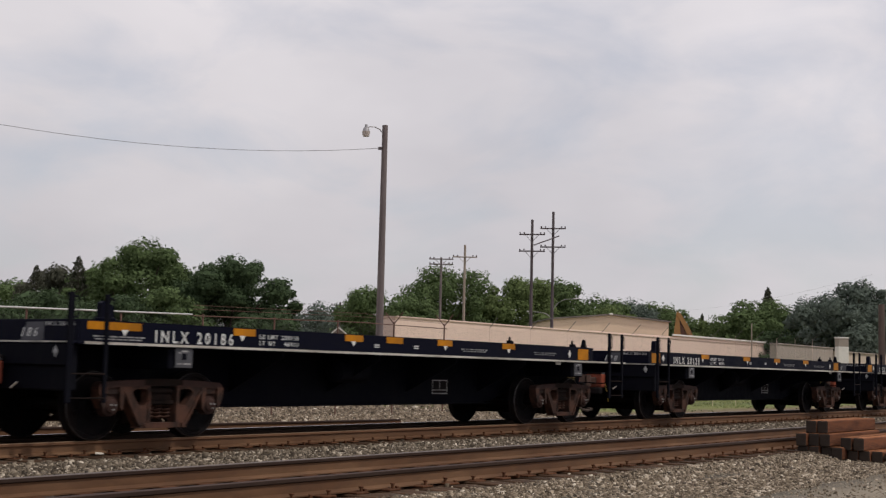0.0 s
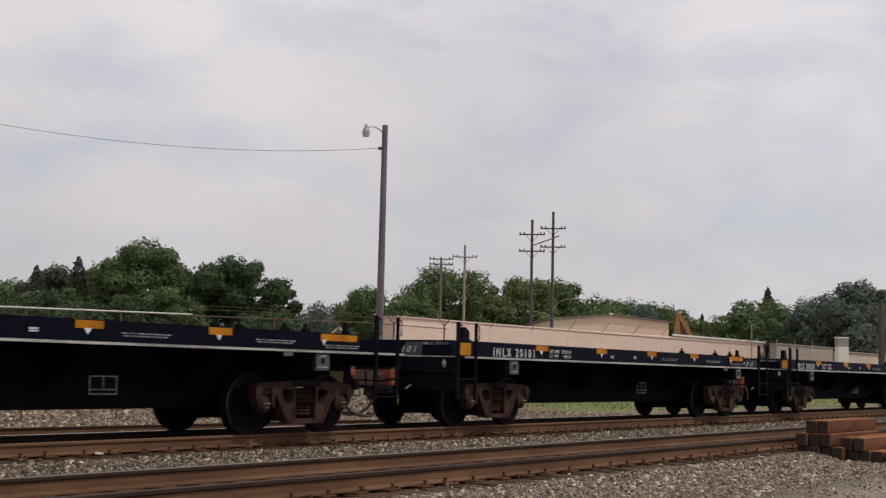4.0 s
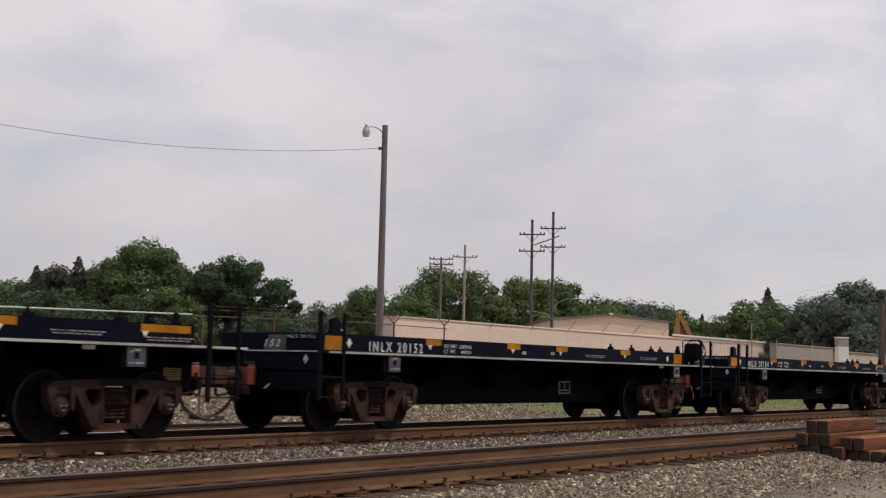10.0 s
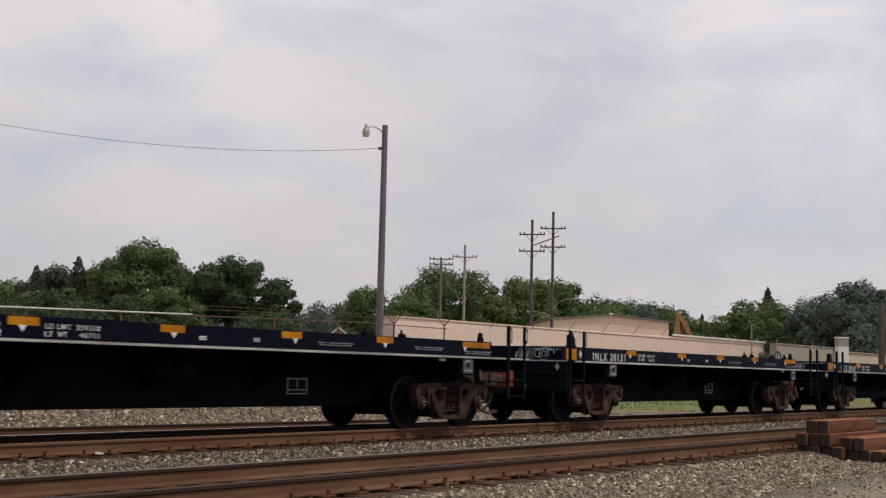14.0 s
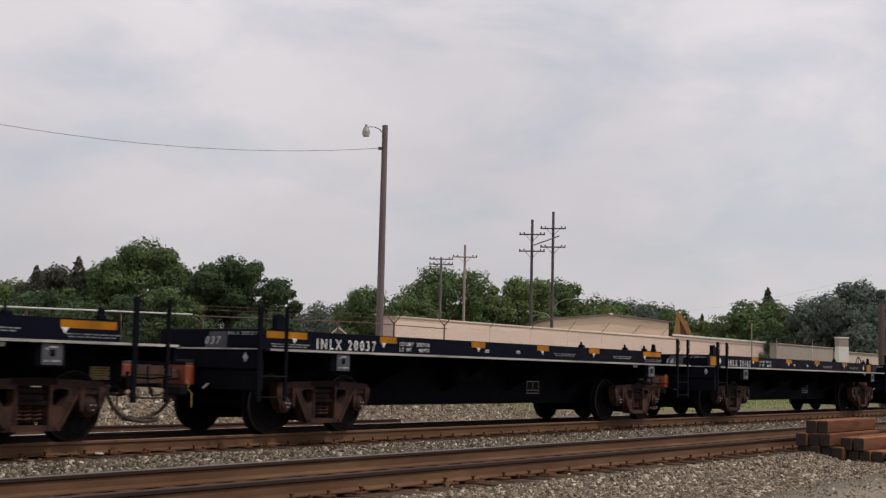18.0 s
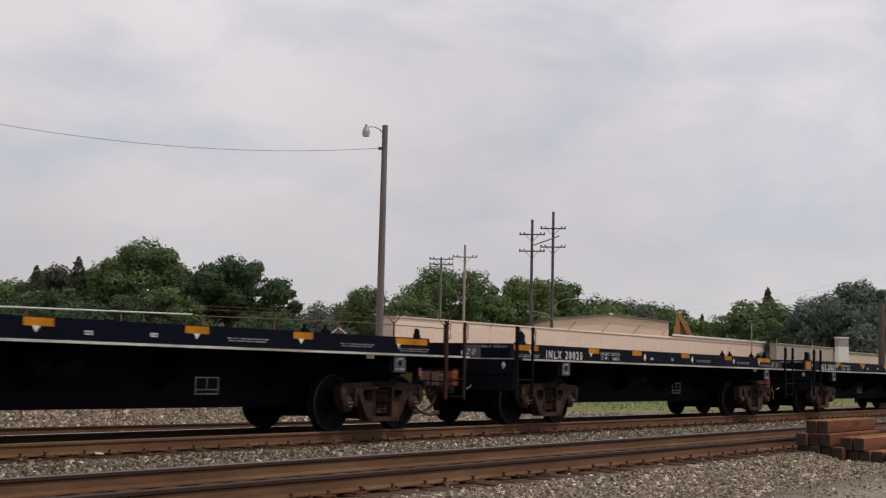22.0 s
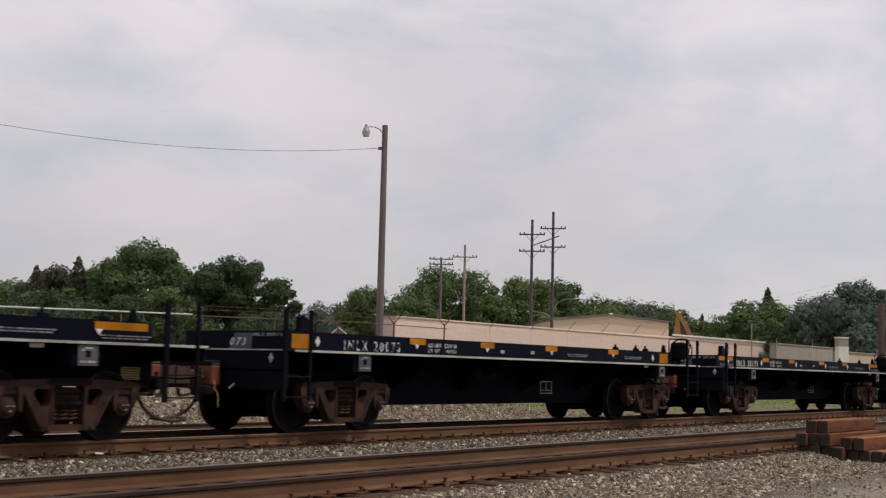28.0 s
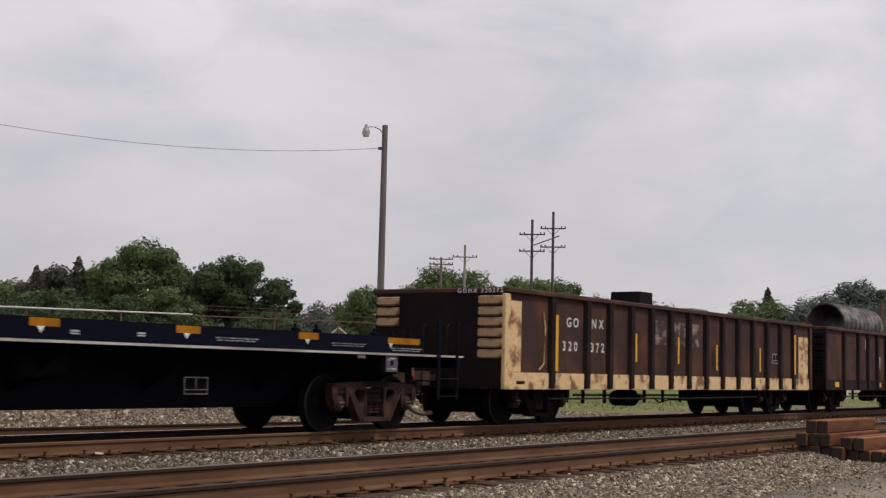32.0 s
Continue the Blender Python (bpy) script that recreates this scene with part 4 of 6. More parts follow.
    b.tube([(-0.04, 0.24, -0.335), (-0.04, 0.24, 0.24), (-0.04, 0.20, 0.28), (-0.04, -0.20, 0.28), (-0.04, -0.24, 0.24), (-0.04, -0.24, -0.335)], 0.014, 6)
    me["brake_stand"] = b.mesh("brake_stand", M_BLACK)
    b = Build()
    b.box(-0.24, 0.24, -0.004, 0, -0.13, -0.112)
    b.box(-0.24, 0.24, -0.004, 0, 0.114, 0.13)
    b.box(-0.24, -0.224, -0.004, 0, -0.13, 0.13)
    b.box(0.224, 0.24, -0.004, 0, -0.13, 0.13)
    b.box(-0.01, 0.004, -0.004, 0, -0.05, 0.13)
    b.box(-0.24, 0.24, -0.004, 0, -0.065, -0.05)
    b.slot = 1
    b.box(-0.222, 0.222, -0.0025, 0, -0.111, 0.113)
    me["stencil_frame"] = b.mesh("stencil_frame", [M_FADED, M_STENCILBED])
    b = Build()
    b.box(-0.10, 0.10, -0.006, 0, -0.028, 0.028, 0.002)
    me["small_reflector"] = b.mesh("small_reflector", M_STRIPE)
    me["air_reservoir"] = Build().lathe([(-0.42, 0.0), (-0.42, 0.10), (-0.36, 0.19), (0.36, 0.19), (0.42, 0.10), (0.42, 0.0)], 20, axis="x").mesh("air_reservoir", M_BLACK, True)
    # markings
    for key, w, h in (("amber_long", 0.46, 0.105), ("amber_band", 0.90, 0.105), ("amber_block", 0.44, 0.225)):
        me[key] = Build().box(0, w, -0.003, 0, 0, h, 0.001).mesh("amber_reflector", M_AMBER)
    me["triangle"] = Build().prism([(-0.06, 0.055), (0.06, 0.055), (0.0, -0.03)], -0.003, 0).mesh("white_triangle", M_WHITE)
    me["small_diamond"] = Build().prism([(-0.05, 0.0), (0.0, 0.08), (0.05, 0.0), (0.0, -0.08)], -0.003, 0).mesh("white_diamond", M_FADED)
    me["diamond"] = Build().prism([(-0.062, 0.0), (0.0, 0.085), (0.062, 0.0), (0.0, -0.085)], -0.003, 0).mesh("white_diamond", M_WHITE)
    b = Build()
    rng = random.Random(5)
    for row in (0.035, 0.0):
        x = rng.uniform(0, 0.1)
        while x < 0.86:
            w = rng.uniform(0.05, 0.13)
            b.box(x, x + w, -0.002, 0, row, row + 0.018)
            x += w + 0.025
    me["small_print"] = b.mesh("small_print", M_PRINT)
    b = Build()
    b.box(0, 0.14, -0.002, 0, 0.03, 0.055)
    b.box(0, 0.14, -0.002, 0, 0.0, 0.02)
    me["print_block"] = b.mesh("print_block", M_FADED)
    return me


FLAT = flatcar_meshes()


def build_flatcar():
    car = empty("flatcar", pose(0, 0, 0), "dark navy empty railway flatcar with amber reflectors", "flatcar", "flatcars of the train")
    turn = pose(0, 0, 0, 0, 0, 180)
    part("side_sill", FLAT["side_sill"], car, label="dark navy side channel")
    mirror = Build()
    src = FLAT["side_sill"]
    mirror.v = [(v.co.x, -v.co.y, v.co.z) for v in src.vertices]
    mirror.f = [tuple(p.vertices) for p in src.polygons]
    mirror.k = [0] * len(mirror.f)
    part("side_sill", mirror.mesh("side_sill", M_NAVY), car)
    part("reflective_stripe", FLAT["stripe"], car, label="dirty white stripe along the side")
    part("deck", FLAT["deck"], car)
    part("centre_sill", FLAT["centre_sill"], car, label="black fishbelly centre sill")
    part("bottom_flange", FLAT["bottom_flange"], car)
    part("end_bulkhead", FLAT["end_bulkhead"], car)
    for x in (-3.4, -1.1, 1.1, 3.4):
        part("cross_bearer", FLAT["cross_bearer"], car, pose(x, 0, 0))
        part("cross_bearer", FLAT["cross_bearer"], car, pose(x, 0, 0) @ turn)
    for x in (-TRUCK_AT, TRUCK_AT):
        part("body_bolster", FLAT["body_bolster"], car, pose(x, 0, 0))
        add_truck(car, x)
    part("end_plate", FLAT["end_plate"], car, label="navy end plate")
    part("end_skirt", FLAT["end_skirt"], car)
    part("end_angle", FLAT["end_angle"], car)
    part("end_sill", FLAT["end_sill"], car)
    part("corner_stake", FLAT["corner_stake"], car, pose(6.53, -0.99, 1.576))
    part("tie_down", FLAT["tie_down"], car, pose(-6.36, -1.0, 1.576), "dark navy tie-down block on the deck edge")
    part("end_stripe", FLAT["end_stripe"], car)
    for x in (-7.055, 6.93):
        l = part("ladder", FLAT["ladder"], car, pose(x, -1.545, 0))
        for z in (0.58, 0.88):
            part("rung", FLAT["rung"], l, pose(0, 0, z))
    for x in (-5.40, 5.40):
        part("pull_plate", FLAT["pull_plate"], car, pose(x, -1.49, 1.115), "grey plate with a square hole")
        part("pull_plate", FLAT["pull_plate"], car, pose(-x, 1.49, 1.115) @ turn)
    part("striker", FLAT["striker"], car, pose(7.62, 0, 0), "red primed striker casting")
    part("striker", FLAT["striker"], car, pose(-7.32, 0, 0) @ turn)
    part("coupler", COUPLER, car, pose(7.58, 0, 0), "rusty knuckle coupler")
    part("coupler", COUPLER, car, pose(-7.58, 0, 0) @ turn)
    part("air_hose", HOSE, car, pose(7.50, 0, 0))
    part("air_hose", HOSE, car, pose(-7.50, 0, 0) @ turn)
    for m in (pose(7.46, 0, 0), pose(-7.30, 0, 0) @ turn):
        part("coupler_carrier", FLAT["coupler_carrier"], car, m)
        part("air_pipe", FLAT["air_pipe"], car, m)
        part("draft_cover", FLAT["draft_cover"], car, m)
        part("angle_cock", FLAT["angle_cock"], car, m)
    part("white_tip", FLAT["white_tip"], car, pose(-7.315, -0.40, 0.68, 0, 0, -55))
    part("uncoupling_lever", FLAT["uncoupling_lever"], car, pose(7.46, 0, 0))
    part("uncoupling_lever", FLAT["uncoupling_lever"], car, pose(-7.30, 0, 0) @ turn)
    part("brake_step", FLAT["brake_step"], car, pose(6.88, -0.405, 0), "yellow perforated step")
    part("small_reflector", FLAT["small_reflector"], car, pose(4.65, -1.46, 1.213))
    part("air_reservoir", FLAT["air_reservoir"], car, pose(-1.0, -0.75, 0.98))
    return car


def dress_flatcar(car, number, left, right, weight, lumps, hoop, grip):
    """The markings and loose fittings that set one car apart."""
    y = -1.072
    start, ambers = MARKS.get(number, (-5.47, USUAL))
    part("car_number", letters("INLX " + number, 0.232, M_WORN if number in FLAKED else M_WHITE, 1.49), car, pose(start, y - 0.001, 1.315), "white stencilled car number")
    shift = ambers[0][0] + 0.55
    for name, z, line in (("load_limit", 1.428, LIMIT_WORDS + ((weight[0], 0.38, 0.48),)), ("light_weight", 1.332, WEIGHT_WORDS + ((weight[1], 0.32, 0.54),))):
        for words, wide, along in line:
            part(name, letters(words, 0.094, M_WEIGHT, wide), car, pose(shift + along, y, z))
    if left == "band":
        part("amber_reflector", FLAT["amber_long"], car, pose(-6.70, y, 1.45))
        part("amber_reflector", FLAT["amber_long"], car, pose(-6.25, y, 1.45))
        part("white_triangle", FLAT["triangle"], car, pose(-6.08, y - 0.004, 1.405))
        part("small_print", FLAT["small_print"], car, pose(-6.66, y, 1.32))
    else:
        part("amber_reflector", FLAT["amber_block"], car, pose(-6.68, y, 1.31))
        part("white_diamond", FLAT["diamond"], car, pose(-6.08, y - 0.004, 1.43))
    for x, along, shape in ambers:
        part("amber_reflector", FLAT["amber_long"], car, pose(x, y, 1.458))
        if shape == "t":
            part("white_triangle", FLAT["triangle"], car, pose(x + along, y - 0.004, 1.405))
        elif shape == "d":
            part("white_diamond", FLAT["diamond"], car, pose(x + along, y - 0.004, 1.43))
    if right == "band":
        part("amber_reflector", FLAT["amber_band"], car, pose(5.83, y, 1.45))
        part("white_triangle", FLAT["triangle"], car, pose(5.90, y - 0.004, 1.405))
        part("small_print", FLAT["small_print"], car, pose(5.86, y, 1.335))
    else:
        x = 6.14 if number != "20138" else 5.55
        part("amber_reflector", FLAT["amber_block"], car, pose(x, y, 1.31))
        part("white_diamond", FLAT["diamond"], car, pose(x - 0.36, y - 0.004, 1.42))
    part("small_print", FLAT["small_print"], car, pose(4.30, y, 1.375))
    part("small_print", FLAT["small_print"], car, pose(1.75, y, 1.375))
    part("print_block", FLAT["print_block"], car, pose(0.35, y, 1.385))
    part("print_block", FLAT["print_block"], car, pose(-0.75, y, 1.375))
    # end face
    e = -6.851
    grey = Build().prism([(-0.02, 1.29), (-0.50, 1.29), (-0.50, 1.54), (-0.14, 1.54)], e - 0.003, e, "x")
    GREYS.setdefault("me", None)
    if GREYS["me"] is None:
        GREYS["me"] = grey.mesh("grey_patch", M_GREY)
    part("grey_patch", GREYS["me"], car, pose(0, 0.10, 0))
    face = pose(0, 0, 0, 0, 0, -90)
    part("scrawled_number", letters(number[2:], 0.165, M_WHITE, 0.34, 0.35), car, pose(e - 0.005, 0.06, 1.35) @ face)
    part("end_mark", letters("INLX", 0.075, M_FADED, 0.24), car, pose(e - 0.003, -0.42, 1.49) @ face)
    part("end_number", letters(number, 0.075, M_FADED, 0.33), car, pose(e - 0.003, -0.70, 1.49) @ face)
    part("white_diamond", FLAT["small_diamond"], car, pose(-7.292, -1.22, 1.15) @ face)
    part("stencil_frame", FLAT["stencil_frame"], car, pose(0.62 if number == "20032" else 0.83 if number == "20138" else 2.12, -0.384, 0.715))
    for x in lumps:
        part("deck_anchor", FLAT["deck_anchor"], car, pose(x, -1.0, 1.573))
    if number in ("20154", "20174"):
        for ob in [o for o in car.children if o.name.startswith("ladder") and o.matrix_basis.translation.x > 0]:
            ob.data = FLAT["rusty_ladder"]
    if hoop:
        part("brake_wheel", FLAT["brake_wheel"], car, pose(hoop, -0.85, 1.50), "black spoked hand-brake wheel")
    if number in STANDS:
        stand = part("brake_stand", FLAT["brake_stand"], car, pose(6.97, -1.18, 1.62), "black hand-brake housing with its wheel")
        part("brake_wheel", FLAT["brake_wheel"], stand, pose(0.13, 0, 0, 0, 0, 90))
    if number == "20131":
        for scale, m in ((1.3, pose(e - 0.004, -0.42, 1.29) @ face), (1.05, pose(0.36, -0.388, 0.91))):
            b = Build()
            for cx, cz, r, turns in ((0.05, 0.10, 0.05, 1.0), (0.17, 0.10, 0.085, 1.15), (0.17, 0.10, 0.04, 1.0), (0.30, 0.10, 0.06, 0.6), (0.24, 0.21, 0.035, 0.8)):
                n = 18
                b.tube([(scale * (cx + r * math.cos(2 * math.pi * turns * k / n)), 0, scale * (cz + 1.15 * r * math.sin(2 * math.pi * turns * k / n))) for k in range(n + 1)], 0.007, 5)
            part("paint_scrawl", b.mesh("paint_scrawl", M_FADED), car, m, "pale sprayed scrawl")
    if grip:
        part("lever_grip", FLAT["lever_grip"], car, pose(-7.62, 0, 0))


GREYS = {}
# where each car's number starts and where its reflectors sit along the side: start of the plate, mark below it, t a triangle, d a diamond
USUAL = ((-3.92, 0.2, "t"), (-1.40, 0.22, "t"), (1.05, 0.22, "t"), (3.40, 0.22, "t"))
MARKS = {}
MARKS["20186"] = (-5.54, ((-4.05, 0.18, "t"), (-1.51, 0.21, "t"), (-0.42, 0.22, ""), (1.06, 0.24, "t"), (3.19, 0.23, "t")))
MARKS["20128"] = (-5.49, ((-3.88, 0.06, "t"), (-1.17, 0.27, "t"), (1.07, 0.16, "t"), (3.4, 0.2, "t")))
MARKS["20045"] = (-5.36, ((-3.78, 0.23, "t"), (-1.49, 0.17, "t"), (1.11, 0.22, "t"), (3.4, 0.2, "t")))
MARKS["20078"] = (-5.25, ((-3.71, 0.1, "t"), (-1.18, 0.27, "t"), (1.05, 0.2, "t"), (3.4, 0.2, "t")))
MARKS["20050"] = (-5.47, ((-3.82, 0.15, "t"), (-1.24, 0.27, "t"), (1.09, 0.29, "t"), (3.37, 0.22, "t")))
MARKS["20057"] = (-5.35, ((-3.82, 0.22, "t"), (-1.42, 0.21, "t"), (1.08, 0.19, "t"), (3.31, 0.2, "t")))
MARKS["20154"] = (-5.49, ((-3.93, 0.17, "t"), (-1.38, 0.25, "t"), (1.2, 0.22, "t"), (3.39, 0.22, "t")))
MARKS["20086"] = (-5.45, ((-3.87, 0.07, "t"), (-1.31, 0.3, "t"), (0.8, 0.52, "d"), (3.4, 0.2, "t")))
MARKS["20152"] = (-5.55, ((-3.95, 0.11, "t"), (-1.29, 0.19, "t"), (0.57, 0.17, "t"), (3.4, 0.2, "t")))
MARKS["20134"] = (-5.53, ((-3.88, 0.07, "t"), (-1.44, 0.1, "t"), (1.01, 0.2, "t"), (3.52, 0.22, "t")))
MARKS["20181"] = (-5.42, ((-3.83, 0.22, "t"), (-1.64, 0.52, "d"), (0.94, 0.28, "t"), (3.54, 0.31, "t")))
MARKS["20064"] = (-5.5, ((-3.92, 0.21, "t"), (-1.48, 0.25, "t"), (0.96, 0.31, "t"), (3.29, 0.23, "t")))
MARKS["20131"] = (-5.52, ((-3.95, 0.16, "t"), (-1.28, 0.22, "t"), (1.05, 0.2, "t"), (3.4, 0.2, "t")))
MARKS["20149"] = (-5.5, ((-3.93, 0.12, "t"), (-1.31, 0.2, "t"), (1.07, 0.21, "t"), (3.53, 0.22, "t")))
MARKS["20037"] = (-5.55, ((-3.95, 0.1, "t"), (-1.21, 0.23, "t"), (1.13, 0.21, "t"), (3.27, 0.2, "t")))
MARKS["20163"] = (-5.53, ((-3.92, 0.08, "t"), (-1.35, 0.2, "t"), (1.05, 0.2, "t"), (3.65, 0.16, "t")))
MARKS["20054"] = (-5.52, ((-3.9, 0.15, "t"), (-1.4, 0.2, "t"), (1.12, 0.31, "t"), (3.4, 0.24, "t")))
MARKS["20174"] = (-5.56, ((-4.01, 0.09, "t"), (-1.69, 0.19, "t"), (0.99, 0.22, "t"), (3.23, 0.18, "t")))
MARKS["20020"] = (-5.47, ((-3.71, 0.1, "t"), (-1.67, 0.62, "d"), (0.93, 0.62, "d"), (3.57, 0.58, "d")))
MARKS["20032"] = (-5.47, ((-3.95, 0.11, "t"), (-1.47, 0.25, "t"), (1.13, 0.22, "t"), (3.64, 0.24, "t")))
MARKS["20048"] = (-5.37, ((-3.78, 0.22, "t"), (-1.57, 0.21, "t"), (1.01, 0.23, "t"), (2.62, 0.23, "t")))
MARKS["20095"] = (-5.47, ((-3.92, 0.2, "t"), (-1.38, 0.18, "t"), (1.05, 0.21, "t"), (3.41, 0.2, "t")))
MARKS["20073"] = (-5.42, ((-3.65, 0.2, "t"), (-1.44, 0.22, "t"), (0.92, 0.24, "t"), (3.6, 0.22, "t")))
MARKS["20179"] = (-5.54, ((-3.69, -0.1, "d"), (-1.66, 0.57, "d"), (0.9, 0.58, "d"), (3.1, 0.52, "d")))
MARKS["20138"] = (-5.52, ((-3.84, 0.09, "t"), (-1.4, 0.2, "t"), (0.9, 0.24, "t"), (3.26, 0.19, "t")))
MARKS["20170"] = (-5.39, ((-3.81, 0.14, "t"), (-1.38, 0.17, "t"), (1.04, 0.2, "t"), (3.58, 0.2, "t")))
# left-end and right-end marking of each car: b a band, s a square block
LEFT_ENDS = "bbssbssbbbssbbssbbsbbbsbsssbbb"
RIGHT_ENDS = "ssssbbsbbbsbbbbsbbsbbbsbbbsbsb"


# cars with a spoked hand-brake wheel over the deck, and where it sits along the car
BRAKE_WHEELS = {"20057": 5.84, "20181": 6.33, "20131": 5.9, "20163": 6.0, "20032": 6.02, "20138": 6.0}
# cars with an upright hand brake on the end platform
STANDS = ("20045", "20057", "20152", "20109", "20032", "20112", "20073", "20179", "20138")


def build_train():
    first = build_flatcar()
    cars = [first]
    for i in range(1, len(NUMBERS)):
        cars.append(copy_thing(first, pose(0, 0, 0)))
    rng = random.Random(8)
    for i, car in enumerate(cars):
        lumps = sorted(rng.sample([3.05, 3.56, 4.06, 5.05, 5.53, 6.01], rng.choice((2, 3, 4))))
        dress_flatcar(car, NUMBERS[i], "band" if LEFT_ENDS[i] == "b" else "block", "band" if RIGHT_ENDS[i] == "b" else "block",
                      (rng.choice(LOADS_LB), rng.choice(WEIGHTS_LB)), lumps, BRAKE_WHEELS.get(NUMBERS[i], 0.0), rng.random() < 0.5)
    return cars


# gondola, local x from its near end
CYLX = 6.13


def gondola_mesh(length, cream):
    me = {}
    w, zb, zt = 1.5, 0.72, 2.50
    me["side_sheet"] = Build().box(0.06, length - 0.06, -w, -w + 0.02, zb, zt).mesh("side_sheet", M_GONBROWN)
    me["side_sheet_far"] = Build().box(0.06, length - 0.06, w - 0.02, w, zb, zt).mesh("side_sheet", M_GONBROWN)
    b = Build()
    b.box(0, length, -w - 0.09, -w + 0.06, zt, zt + 0.10, 0.02)
    b.box(0, length, w - 0.06, w + 0.09, zt, zt + 0.10, 0.02)
    b.box(0, 0.12, -w, w, zt, zt + 0.10, 0.02)
    b.box(length - 0.12, length, -w, w, zt, zt + 0.10, 0.02)
    me["top_chord"] = b.mesh("top_chord", M_GONBROWN)
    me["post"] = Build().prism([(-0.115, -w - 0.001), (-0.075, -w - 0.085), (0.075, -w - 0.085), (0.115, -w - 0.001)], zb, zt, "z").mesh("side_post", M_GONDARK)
    b = Build()
    b.box(0.0, length, -w - 0.03, -w - 0.002, 0.70, 1.02, 0.004)
    me["side_sill"] = b.mesh("side_sill", M_GONCREAM if cream else M_GONDARK)
    # the end sheets are much darker than the side sheets
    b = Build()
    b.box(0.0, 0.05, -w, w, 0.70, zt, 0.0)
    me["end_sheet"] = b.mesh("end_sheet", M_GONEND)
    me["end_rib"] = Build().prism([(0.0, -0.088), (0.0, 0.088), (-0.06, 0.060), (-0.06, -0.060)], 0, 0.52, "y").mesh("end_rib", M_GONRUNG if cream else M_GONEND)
    me["floor"] = Build().box(0.05, length - 0.05, -w, w, 0.80, 0.9).mesh("floor", M_GONDARK)
    b = Build()
    b.box(0, length, -0.3, 0.3, 0.72, 1.0, 0.01)
    for x in (2.1, length - 2.1):
        b.box(x - 0.25, x + 0.25, -1.4, 1.4, 0.72, 0.9, 0.02)
    me["underframe"] = b.mesh("underframe", M_BLACK)
    return me


def peeling(x0, x1, z0, z1, y):
    """A worn panel of cream paint."""
    return Build().box(x0, x1, y - 0.004, y, z0, z1, 0.001).mesh("cream_panel", M_GONCREAM)


def build_gondola(length, label, cream):
    car = empty("gondola", pose(0, 0, 0), label, "gondola", "gondolas of the train")
    g = gondola_mesh(length, cream)
    for n in ("side_sheet", "side_sheet_far", "top_chord", "floor", "underframe"):
        part("side_sheet" if n.startswith("side_sheet") else n, g[n], car)
    part("side_sill", g["side_sill"], car, label="peeling cream bottom sill" if cream else "")
    n = 15
    at = [1.74] + [3.16 + 0.992 * k for k in range(n - 2)]
    for x in at:
        part("side_post", g["post"], car, pose(x, 0, 0), "dark ribbed side post")
        part("side_post", g["post"], car, pose(x, 0, 0) @ pose(0, 0, 0, 0, 0, 180))
    part("end_sheet", g["end_sheet"], car)
    part("end_sheet", g["end_sheet"], car, pose(length - 0.05, 0, 0))
    for z in (2.36, 2.15, 1.95, 1.75, 1.55, 1.35):
        part("end_rib", g["end_rib"], car, pose(0.0, -1.50, z))
        if z > 1.75:
            part("end_rib", g["end_rib"], car, pose(0.0, 0.92, z))
    b = Build()
    for y in (-0.3, 0.25):
        b.tube([(-0.06, y, 1.2), (-0.09, y, 1.3), (-0.09, y, 1.85), (-0.02, y, 1.9)], 0.012, 6)
    part("grab_iron", b.mesh("grab_iron", M_GONBROWN), car)
    b = Build()
    b.box(-0.02, 0.16, -1.57, -1.49, 0.70, 2.48, 0.01)
    part("corner_post", b.mesh("corner_post", M_GONCREAM if cream else M_GONDARK), car)
    part("corner_post", b.mesh("corner_post", M_GONBROWN), car, pose(length - 0.12, 0, 0))
    add_truck(car, 2.0, "black_side_frame", "black grimy freight truck")
    add_truck(car, length - 2.0, "black_side_frame", "black grimy freight truck")
    part("coupler", COUPLER, car, pose(-0.10, 0, 0, 0, 0, 180))
    part("coupler", COUPLER, car, pose(length + 0.10, 0, 0))
    b = Build()
    b.tube([(1.6, -1.48, 0.70), (1.7, -1.48, 0.52), (length / 2, -1.48, 0.50), (length - 4, -1.48, 0.52)], 0.02, 6)
    part("brake_pipe", b.mesh("brake_pipe", M_GONDARK), car)
    b = Build()
    b.lathe([(-0.62, 0.0), (-0.62, 0.06), (-0.5, 0.17), (0.30, 0.19), (0.36, 0.10), (0.75, 0.05), (0.75, 0.0)], 14, (CYLX, -0.9, 0.50), "x")
    b.box(CYLX - 0.2, CYLX + 0.1, -1.05, -0.75, 0.5, 0.74, 0.02)
    part("brake_cylinder", b.mesh("brake_cylinder", M_BLACK, True), car)
    b = Build()
    b.tube([(3.2, -1.2, 0.58), (length - 4.6, -1.2, 0.56)], 0.022, 6)
    b.tube([(CYLX + 0.8, -1.2, 0.52), (CYLX + 1.1, -1.2, 0.40), (CYLX + 1.6, -1.2, 0.46), (length - 5.0, -1.2, 0.46)], 0.018, 6)
    for k in range(9):
        x = 3.6 + 0.95 * k
        b.box(x - 0.02, x + 0.02, -1.24, -1.17, 0.40, 0.72, 0.004)
    part("brake_rigging", b.mesh("brake_rigging", M_BLACK), car)
    bar = Build().box(-0.04, 0.04, -0.004, 0, 0, 0.62, 0.001).mesh("amber_reflector", M_AMBERB)
    tall = Build().box(-0.05, 0.05, -0.004, 0, 0, 1.10, 0.001).mesh("amber_reflector", M_AMBERB)
    if cream:
        part("amber_reflector", tall, car, pose(1.83, -1.596, 1.06))
